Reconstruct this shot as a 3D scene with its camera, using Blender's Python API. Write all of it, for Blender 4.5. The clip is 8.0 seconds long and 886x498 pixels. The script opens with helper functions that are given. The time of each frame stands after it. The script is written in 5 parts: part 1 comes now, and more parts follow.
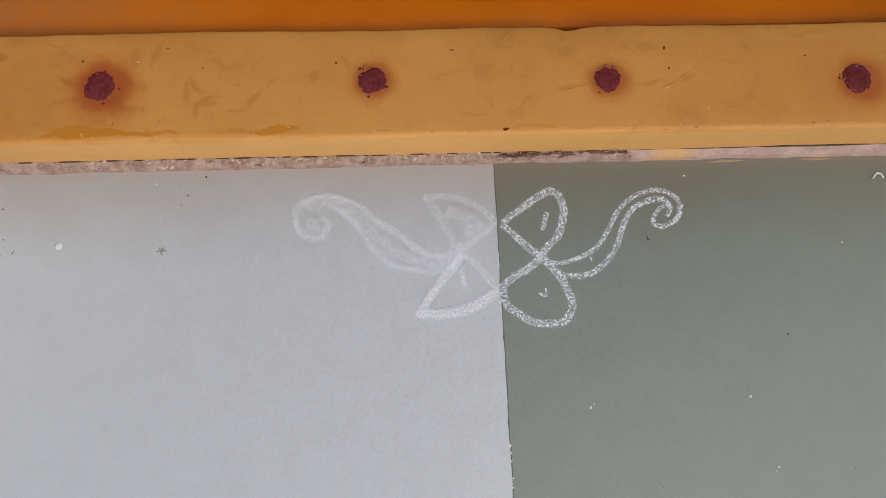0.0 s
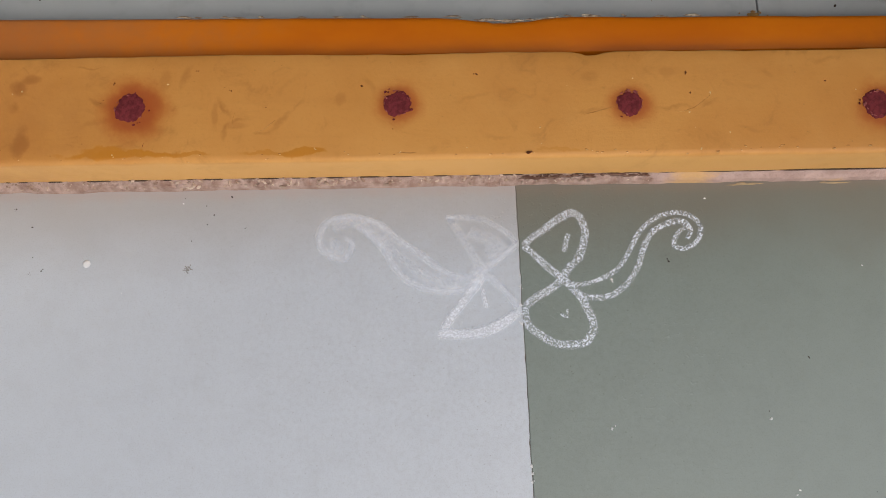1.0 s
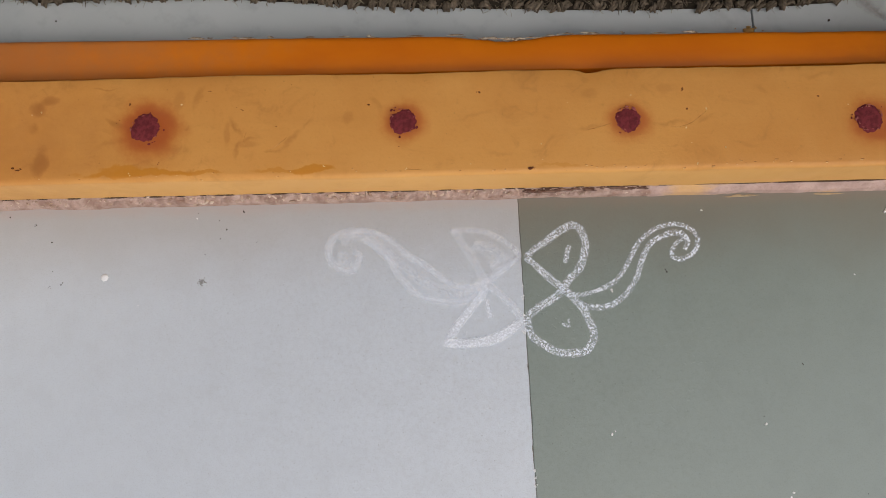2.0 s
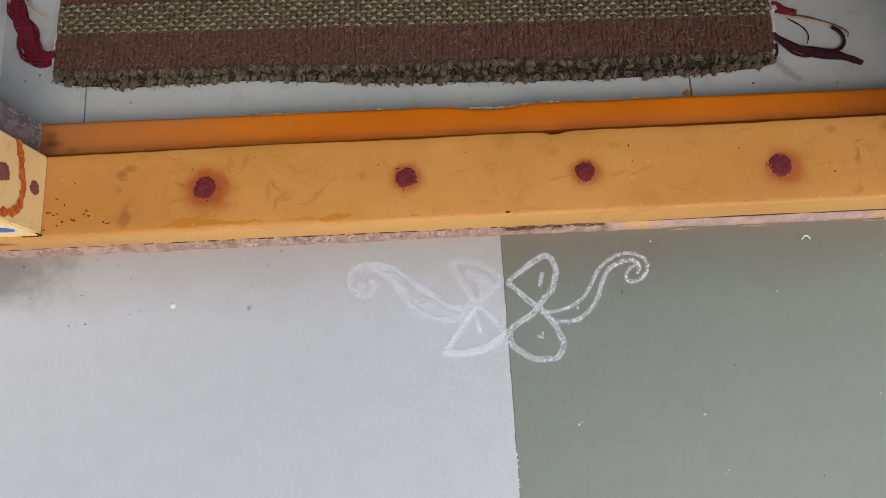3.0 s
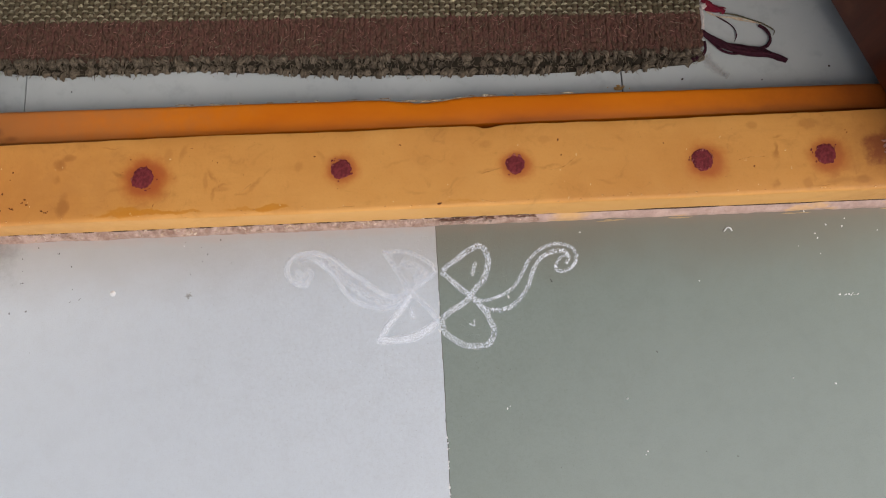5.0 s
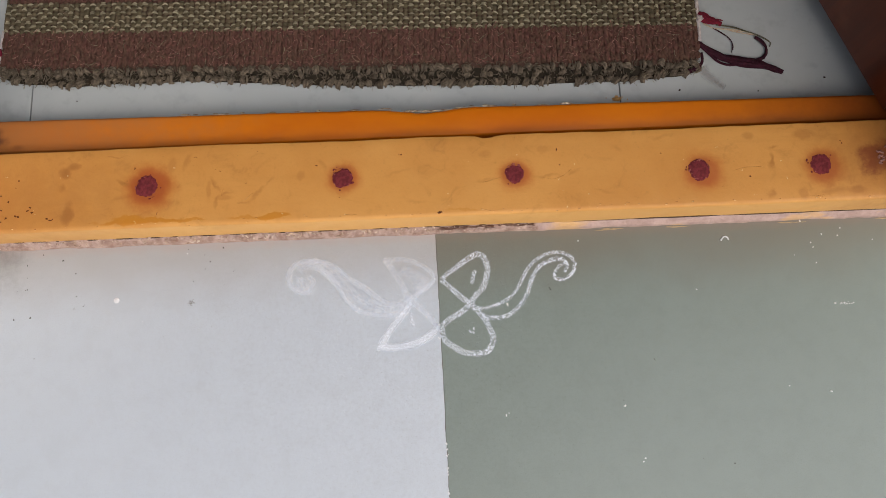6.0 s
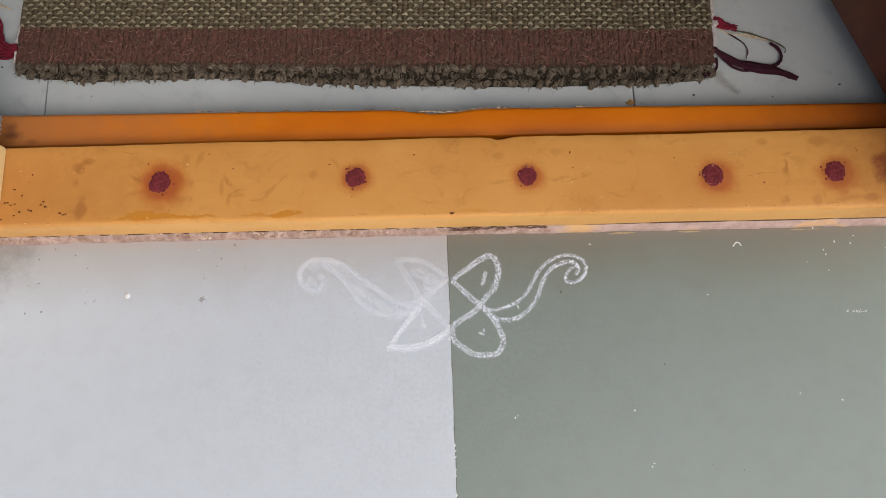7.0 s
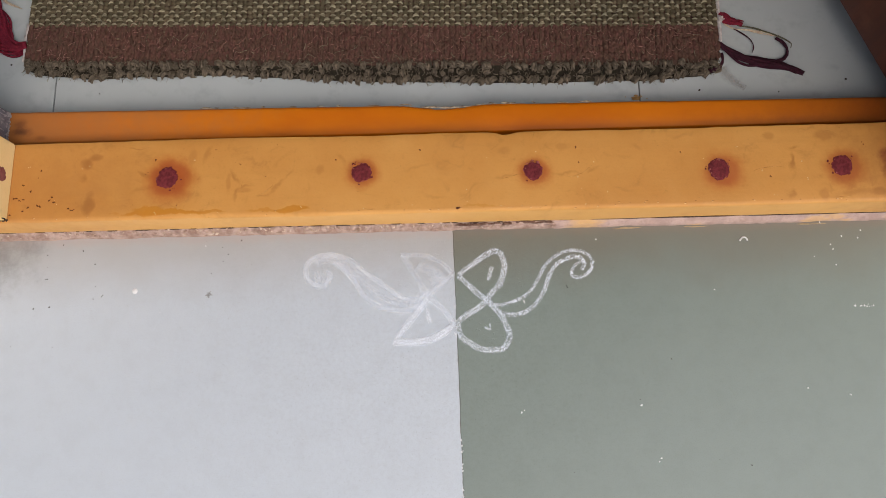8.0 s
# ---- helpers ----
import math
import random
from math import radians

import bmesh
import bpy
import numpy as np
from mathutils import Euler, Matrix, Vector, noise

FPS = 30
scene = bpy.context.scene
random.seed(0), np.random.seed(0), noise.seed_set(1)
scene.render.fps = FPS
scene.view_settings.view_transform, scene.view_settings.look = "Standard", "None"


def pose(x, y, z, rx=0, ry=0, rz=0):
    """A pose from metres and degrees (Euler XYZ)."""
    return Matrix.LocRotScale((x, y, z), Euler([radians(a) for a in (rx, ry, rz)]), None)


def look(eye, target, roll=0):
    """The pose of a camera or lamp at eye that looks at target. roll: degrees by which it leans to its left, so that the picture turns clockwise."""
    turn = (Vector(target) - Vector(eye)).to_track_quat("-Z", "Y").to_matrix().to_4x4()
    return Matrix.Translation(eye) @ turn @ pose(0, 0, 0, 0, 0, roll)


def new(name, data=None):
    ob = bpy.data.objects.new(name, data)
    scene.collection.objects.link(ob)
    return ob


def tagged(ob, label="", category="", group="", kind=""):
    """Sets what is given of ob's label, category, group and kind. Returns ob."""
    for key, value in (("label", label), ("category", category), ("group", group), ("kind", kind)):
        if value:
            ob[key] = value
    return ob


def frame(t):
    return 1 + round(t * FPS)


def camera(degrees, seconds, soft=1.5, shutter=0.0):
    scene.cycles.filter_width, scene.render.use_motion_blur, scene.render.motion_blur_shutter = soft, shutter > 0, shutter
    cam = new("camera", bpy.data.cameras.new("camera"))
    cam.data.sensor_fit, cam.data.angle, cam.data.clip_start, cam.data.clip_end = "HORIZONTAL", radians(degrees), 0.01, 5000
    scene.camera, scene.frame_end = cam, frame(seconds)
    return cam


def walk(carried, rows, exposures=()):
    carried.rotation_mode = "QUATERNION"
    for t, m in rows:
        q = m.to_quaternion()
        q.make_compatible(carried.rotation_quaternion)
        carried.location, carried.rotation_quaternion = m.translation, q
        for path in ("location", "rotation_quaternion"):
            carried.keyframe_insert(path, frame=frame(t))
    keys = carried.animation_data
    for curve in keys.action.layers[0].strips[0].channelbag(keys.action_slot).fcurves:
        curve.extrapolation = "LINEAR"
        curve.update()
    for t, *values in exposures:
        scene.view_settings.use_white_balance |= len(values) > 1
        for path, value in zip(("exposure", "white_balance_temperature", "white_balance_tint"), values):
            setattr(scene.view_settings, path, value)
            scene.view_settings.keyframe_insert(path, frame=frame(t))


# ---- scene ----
cam = camera(66.3, 8.0, soft=0.8, shutter=0.2)
PATH = [
    (0, (-0.051, -0.145, 0.478), (-0.001, 0.206, -1.49), 6.5),
    (0.2, (-0.051, -0.142, 0.48), (-0.013, 0.215, -1.487), 4.7),
    (0.5, (-0.055, -0.139, 0.483), (-0.037, 0.239, -1.481), 1.2),
    (1, (-0.063, -0.139, 0.484), (-0.029, 0.245, -1.478), 3.9),
    (1.2, (-0.065, -0.146, 0.483), (-0.034, 0.278, -1.471), 3.1),
    (2.3, (-0.062, -0.125, 0.535), (-0.04, 0.229, -1.434), 2.0),
    (2.5, (-0.055, -0.13, 0.579), (-0.035, 0.239, -1.387), 1.6),
    (2.7, (-0.05, -0.144, 0.611), (-0.052, 0.316, -1.335), -2.1),
    (2.8, (-0.048, -0.147, 0.621), (-0.058, 0.326, -1.323), -3.4),
    (3, (-0.042, -0.145, 0.627), (-0.082, 0.282, -1.326), -7.9),
    (3.2, (-0.047, -0.163, 0.629), (-0.077, 0.26, -1.326), -7.4),
    (3.5, (-0.036, -0.154, 0.635), (-0.062, 0.253, -1.323), -7.0),
    (3.7, (-0.034, -0.16, 0.635), (-0.038, 0.25, -1.323), -2.8),
    (4, (-0.018, -0.15, 0.635), (0.002, 0.22, -1.33), 1.7),
    (4.2, (-0.01, -0.164, 0.629), (0.029, 0.257, -1.326), 4.4),
    (4.5, (-0.004, -0.151, 0.632), (0.035, 0.227, -1.332), 5.0),
    (4.8, (-0.001, -0.162, 0.631), (0.018, 0.257, -1.325), 0.7),
    (5, (0.003, -0.145, 0.645), (0.014, 0.234, -1.319), -0.8),
    (5.2, (0.006, -0.14, 0.657), (0.023, 0.249, -1.305), -0.2),
    (6.5, (0.0, -0.147, 0.651), (0.004, 0.253, -1.309), -1.2),
    (7, (-0.004, -0.146, 0.652), (-0.004, 0.259, -1.306), -1.3),
    (7.5, (-0.007, -0.143, 0.654), (-0.006, 0.246, -1.307), -1.1),
    (8, (-0.005, -0.155, 0.651), (-0.02, 0.263, -1.304), -3.4),
]
walk(cam, [(t, look(eye, target, roll)) for t, eye, target, roll in PATH],
     [(0.0, -0.28), (0.5, -0.17), (1.0, -0.20), (2.5, -0.15), (3.0, -0.07), (3.6, -0.03), (5.0, -0.01), (6.5, 0.06), (8.0, 0.08)])

# ---------------- world and light ----------------
world = bpy.data.worlds.new("sky")
scene.world = world
world.use_nodes = True
wn = world.node_tree
sky = wn.nodes.new("ShaderNodeTexSky")
sky.sky_type = "NISHITA"
sky.sun_disc = False
sky.sun_elevation = radians(48)
sky.sun_rotation = radians(165)
sky.air_density, sky.dust_density, sky.ozone_density = 1.0, 4.0, 1.0
wn.links.new(sky.outputs[0], wn.nodes["Background"].inputs[0])
wn.nodes["Background"].inputs[1].default_value = 0.13

sun_data = bpy.data.lights.new("sun", "SUN")
sun_data.energy, sun_data.angle, sun_data.color = 1.65, radians(64), (0.98, 0.98, 1.0)
sun = new("sun", sun_data)
sun.matrix_world = look((0, 0, 0), (-0.68, 0.46, -1.0))

# ---------------- helpers ----------------
def part(name, bm, material, parent=None, label=""):
    me = bpy.data.meshes.new(name)
    bm.to_mesh(me)
    bm.free()
    return mesh_object(name, me, material, parent, label)


def mesh_object(name, me, material, parent=None, label=""):
    ob = new(name, me)
    if material and not me.materials:
        me.materials.append(material)
    if parent:
        ob.parent = parent
    if label:
        ob["label"] = label
    return ob


def from_arrays(name, verts, faces, material, parent=None, label="", smooth=True):
    me = bpy.data.meshes.new(name)
    me.from_pydata([tuple(v) for v in verts], [], [tuple(f) for f in faces])
    if smooth:
        me.polygons.foreach_set("use_smooth", [True] * len(me.polygons))
    me.update()
    return mesh_object(name, me, material, parent, label)


def empty(name, place=(0, 0, 0)):
    ob = new(name)
    ob.empty_display_size = 0.02
    ob.location = place
    return ob


def box(x0, x1, y0, y1, z0, z1, bevel=0.0, segments=2):
    bm = bmesh.new()
    bmesh.ops.create_cube(bm, size=1)
    for v in bm.verts:
        v.co = ((x0 + x1) / 2 + v.co.x * (x1 - x0), (y0 + y1) / 2 + v.co.y * (y1 - y0), (z0 + z1) / 2 + v.co.z * (z1 - z0))
    if bevel:
        bmesh.ops.bevel(bm, geom=bm.edges[:], offset=bevel, segments=segments, affect="EDGES")
    return bm


def curve_points(points, step):
    """Points along a smooth curve through the given ones."""
    pts = [Vector(p) for p in points]
    pts = [2 * pts[0] - pts[1]] + pts + [2 * pts[-1] - pts[-2]]
    out = []
    for a, b, c, d in zip(pts, pts[1:], pts[2:], pts[3:]):
        n = max(2, int((c - b).length / step))
        for i in range(n):
            t = i / n
            out.append(0.5 * (2 * b + (c - a) * t + (2 * a - 5 * b + 4 * c - d) * t * t + (3 * b - a - 3 * c + d) * t ** 3))
    out.append(pts[-2])
    return out


def tube(points, radius, sides=6, verts=None, faces=None):
    """Adds a tube along points to the lists; radius is a function of 0..1."""
    verts = [] if verts is None else verts
    faces = [] if faces is None else faces
    n = len(points)
    base = len(verts)
    for i, p in enumerate(points):
        ahead = (points[min(i + 1, n - 1)] - points[max(i - 1, 0)]).normalized()
        side = ahead.cross(Vector((0, 0, 1)))
        side = side.normalized() if side.length > 1e-5 else Vector((1, 0, 0))
        up = side.cross(ahead)
        r = radius(i / max(1, n - 1))
        for k in range(sides):
            a = 2 * math.pi * k / sides
            verts.append(p + side * (math.cos(a) * r) + up * (math.sin(a) * r))
    for i in range(n - 1):
        for k in range(sides):
            k2 = (k + 1) % sides
            faces.append((base + i * sides + k, base + i * sides + k2, base + (i + 1) * sides + k2, base + (i + 1) * sides + k))
    faces.append(tuple(base + k for k in reversed(range(sides))))
    faces.append(tuple(base + (n - 1) * sides + k for k in range(sides)))
    return verts, faces


def ball(seg, rings):
    """A unit ball as vertex array and faces."""
    v, f = [(0, 0, -1)], []
    for r in range(1, rings):
        p = -math.pi / 2 + math.pi * r / rings
        for s in range(seg):
            a = 2 * math.pi * s / seg
            v.append((math.cos(p) * math.cos(a), math.cos(p) * math.sin(a), math.sin(p)))
    v.append((0, 0, 1))
    for s in range(seg):
        s2 = (s + 1) % seg
        f.append((0, 1 + s2, 1 + s))
        for r in range(rings - 2):
            a, b = 1 + r * seg, 1 + (r + 1) * seg
            f.append((a + s, a + s2, b + s2, b + s))
        a = 1 + (rings - 2) * seg
        f.append((a + s, a + s2, len(v) - 1))
    return np.array(v), f


BALL_V, BALL_F = ball(7, 5)


class Lumps:
    """Collects many small yarn loops into one mesh."""

    def __init__(self, seed):
        self.v, self.f, self.n, self.r = [], [], 0, np.random.RandomState(seed)

    def add(self, x, y, z, sx, sy, sz, turn=0.0, bend=0.0, rough=0.0, arc=0.0):
        p = BALL_V * (sx, sy, sz)
        if rough:
            p = p * (1 + rough * self.r.uniform(-1, 1, (len(p), 1)))
        if bend:
            p[:, 2] -= bend * (p[:, 0] / sx) ** 2
        if arc:
            p[:, 1] -= arc * (p[:, 0] / sx) ** 2
        c, s = math.cos(turn), math.sin(turn)
        q = np.c_[p[:, 0] * c - p[:, 1] * s + x, p[:, 0] * s + p[:, 1] * c + y, p[:, 2] + z]
        self.v.append(q)
        self.f += [tuple(i + self.n for i in face) for face in BALL_F]
        self.n += len(q)

    def done(self, name, material, parent, label):
        ob = from_arrays(name, np.concatenate(self.v), self.f, material, parent, label)
        ob["kind"] = "stuff"
        return ob


# ---------------- material helpers ----------------
class Mat:
    """A small wrapper to write node materials in few lines."""

    def __init__(self, name, colour=(0.5, 0.5, 0.5), rough=0.6, metal=0.0):
        self.m = bpy.data.materials.new(name)
        self.m.use_nodes = True
        self.t = self.m.node_tree
        self.b = self.t.nodes["Principled BSDF"]
        self.b.inputs["Base Color"].default_value = (*colour, 1)
        self.b.inputs["Roughness"].default_value = rough
        self.b.inputs["Metallic"].default_value = metal
        self.c = self.t.nodes.new("ShaderNodeTexCoord").outputs["Object"]
        self.crooked = None

    def put(self, node, **inputs):
        for key, value in inputs.items():
            self.plug(node.inputs[key.replace("_", " ")], value)
        return node

    def plug(self, socket, value):
        if isinstance(value, bpy.types.NodeSocket):
            self.t.links.new(value, socket)
        elif isinstance(value, tuple) and len(value) == 3 and socket.type == "RGBA":
            socket.default_value = (*value, 1)
        else:
            socket.default_value = value

    def scaled(self, scale, coord=None):
        n = self.t.nodes.new("ShaderNodeMapping")
        self.plug(n.inputs["Vector"], coord or self.c)
        n.inputs["Scale"].default_value = scale
        return n.outputs[0]

    def noise(self, scale, detail=4, rough=0.6, coord=None, distortion=0.0):
        n = self.t.nodes.new("ShaderNodeTexNoise")
        self.put(n, Vector=coord or self.c, Scale=scale, Detail=detail, Roughness=rough, Distortion=distortion)
        return n.outputs[0]

    def voronoi(self, scale, coord=None, feature="F1"):
        n = self.t.nodes.new("ShaderNodeTexVoronoi")
        n.feature = feature
        self.put(n, Vector=coord or self.c, Scale=scale)
        return n.outputs["Distance"]

    def step(self, value, low, high, to0=0.0, to1=1.0):
        n = self.t.nodes.new("ShaderNodeMapRange")
        n.interpolation_type = "SMOOTHSTEP"
        for key, v in (("Value", value), ("From Min", low), ("From Max", high), ("To Min", to0), ("To Max", to1)):
            self.plug(n.inputs[key], v)
        return n.outputs[0]

    def math(self, op, a, b=0.0):
        n = self.t.nodes.new("ShaderNodeMath")
        n.operation = op
        self.plug(n.inputs[0], a)
        self.plug(n.inputs[1], b)
        return n.outputs[0]

    def mix(self, f, a, b):
        n = self.t.nodes.new("ShaderNodeMix")
        n.data_type = "RGBA"
        self.plug(n.inputs[0], f)
        self.plug(n.inputs[6], a)
        self.plug(n.inputs[7], b)
        return n.outputs[2]

    def xyz(self):
        n = self.t.nodes.new("ShaderNodeSeparateXYZ")
        self.plug(n.inputs[0], self.c)
        return n.outputs

    def island(self):
        return self.t.nodes.new("ShaderNodeNewGeometry").outputs["Random Per Island"]

    def each(self):
        return self.t.nodes.new("ShaderNodeObjectInfo").outputs["Random"]

    def spot(self, x, y, rx, ry, soft=0.5, wobble=None, amount=0.35):
        """1 inside an uneven ellipse of the xy plane, 0 outside."""
        n = self.t.nodes.new("ShaderNodeMapping")
        self.plug(n.inputs["Vector"], self.c)
        n.inputs["Location"].default_value = (-x / rx, -y / ry, 0)
        n.inputs["Scale"].default_value = (1 / rx, 1 / ry, 0)
        g = self.t.nodes.new("ShaderNodeVectorMath")
        g.operation = "LENGTH"
        self.plug(g.inputs[0], n.outputs[0])
        d = g.outputs["Value"]
        if wobble:
            d = self.math("ADD", d, self.math("MULTIPLY", self.math("SUBTRACT", wobble, 0.5), 2 * amount))
        return self.step(d, 1.0 - soft, 1.0, 1.0, 0.0)

    def streak(self, x0, y0, x1, y1, width, soft=0.8, wobble=None, amount=0.4):
        """1 inside an uneven narrow ellipse from one point to another, 0 outside."""
        n = self.t.nodes.new("ShaderNodeMapping")
        n.vector_type = "TEXTURE"
        if not self.crooked:
            nz = self.t.nodes.new("ShaderNodeTexNoise")
            self.put(nz, Vector=self.c, Scale=75.0, Detail=3.0)
            off = self.t.nodes.new("ShaderNodeVectorMath")
            off.operation = "MULTIPLY_ADD"
            self.plug(off.inputs[0], nz.outputs["Color"])
            off.inputs[1].default_value = (0.013, 0.011, 0.0)
            off.inputs[2].default_value = (-0.0065, -0.0055, 0.0)
            add = self.t.nodes.new("ShaderNodeVectorMath")
            self.plug(add.inputs[0], self.c)
            self.plug(add.inputs[1], off.outputs[0])
            self.crooked = add.outputs[0]
        self.plug(n.inputs["Vector"], self.crooked)
        n.inputs["Location"].default_value = ((x0 + x1) / 2, (y0 + y1) / 2, 0)
        n.inputs["Rotation"].default_value = (0, 0, math.atan2(y1 - y0, x1 - x0))
        n.inputs["Scale"].default_value = (math.hypot(x1 - x0, y1 - y0) * 0.62, width, 1000)
        g = self.t.nodes.new("ShaderNodeVectorMath")
        g.operation = "LENGTH"
        self.plug(g.inputs[0], n.outputs[0])
        d = g.outputs["Value"]
        if wobble:
            d = self.math("ADD", d, self.math("MULTIPLY", self.math("SUBTRACT", wobble, 0.5), 2 * amount))
        return self.step(d, 1.0 - soft, 1.0, 1.0, 0.0)

    def colour(self, value):
        self.plug(self.b.inputs["Base Color"], value)

    def rough(self, value):
        self.plug(self.b.inputs["Roughness"], value)

    def bump(self, height, strength=0.3, distance=0.001):
        n = self.t.nodes.new("ShaderNodeBump")
        self.put(n, Height=height, Strength=strength, Distance=distance)
        self.plug(self.b.inputs["Normal"], n.outputs[0])


# ---------------- materials ----------------
def stone(name, base, pale, dark, gloss, band_tone, wash, relief, specular):
    m = Mat(name)
    big = m.noise(3.0, 3, 0.5)
    mid = m.noise(26, 4, 0.6)
    fine = m.noise(900, 3, 0.7)
    near = m.math("ADD", 0.22, m.math("MULTIPLY", m.spot(-0.03, -0.10, 0.34, 0.26, 0.9, mid, 0.4), 0.78))
    c = m.mix(m.step(big, 0.1, 0.9), base, pale)
    c = m.mix(m.math("MULTIPLY", m.step(m.noise(46, 5, 0.65), 0.40, 0.72), 0.10), c, dark)
    c = m.mix(m.math("MULTIPLY", m.step(fine, 0.48, 0.70), 0.22), c, dark)
    c = m.mix(m.math("MULTIPLY", m.step(m.noise(260, 4, 0.75), 0.42, 0.72), m.math("MULTIPLY", near, 0.22)), c, dark)
    # small pits and raised grains left by the saw and by old paint; their shading is also in the colour
    pits = m.math("MULTIPLY", m.step(m.voronoi(150), 0.05, 0.10, 1.0, 0.0), near)
    c = m.mix(m.math("MULTIPLY", pits, 0.55), c, dark)
    grains = m.math("MULTIPLY", m.math("MULTIPLY", m.step(m.noise(310, 2, 0.55), 0.58, 0.70), m.step(mid, 0.35, 0.60)), near)
    c = m.mix(m.math("MULTIPLY", grains, 0.16 * relief), c, tuple(min(0.8, 1.4 * v) for v in pale))
    # browner, duller band along the sill, and a pinkish mortar wash right at the joint
    y = m.xyz()[1]
    sill_band = m.math("MULTIPLY", m.step(m.math("ADD", y, m.math("MULTIPLY", m.noise(11, 4), 0.05)), -0.05, 0.035), 0.75)
    c = m.mix(sill_band, c, band_tone)
    smear = m.math("MULTIPLY", m.step(m.math("ADD", y, m.math("MULTIPLY", m.noise(45, 5, 0.7), 0.014)), -0.001, 0.009), 0.60)
    c = m.mix(smear, c, wash)
    corner = m.math("MULTIPLY", m.spot(-0.48, -0.010, 0.10, 0.050, 0.9, m.noise(30, 5, 0.7), 0.75), 0.62)
    c = m.mix(corner, c, (0.10, 0.085, 0.07))
    m.colour(c)
    m.rough(m.step(m.noise(3, 1), 0.2, 0.8, gloss + 0.09, gloss + 0.14))
    m.b.inputs["Specular IOR Level"].default_value = specular
    height = m.math("ADD", m.math("MULTIPLY", fine, 0.25), m.math("MULTIPLY", pits, -0.8))
    m.bump(m.math("ADD", height, m.math("MULTIPLY", grains, 1.2)), 0.35 * relief, 0.0006)
    return m.m


M_GREY = stone("grey_marble", (0.500, 0.542, 0.584), (0.548, 0.591, 0.634), (0.30, 0.30, 0.30), 0.24, (0.340, 0.326, 0.302), (0.42, 0.345, 0.31), 0.85, 0.8)
M_GREEN = stone("green_stone", (0.185, 0.220, 0.190), (0.207, 0.245, 0.215), (0.106, 0.116, 0.094), 0.22, (0.166, 0.149, 0.112), (0.21, 0.170, 0.130), 0.7, 0.66)


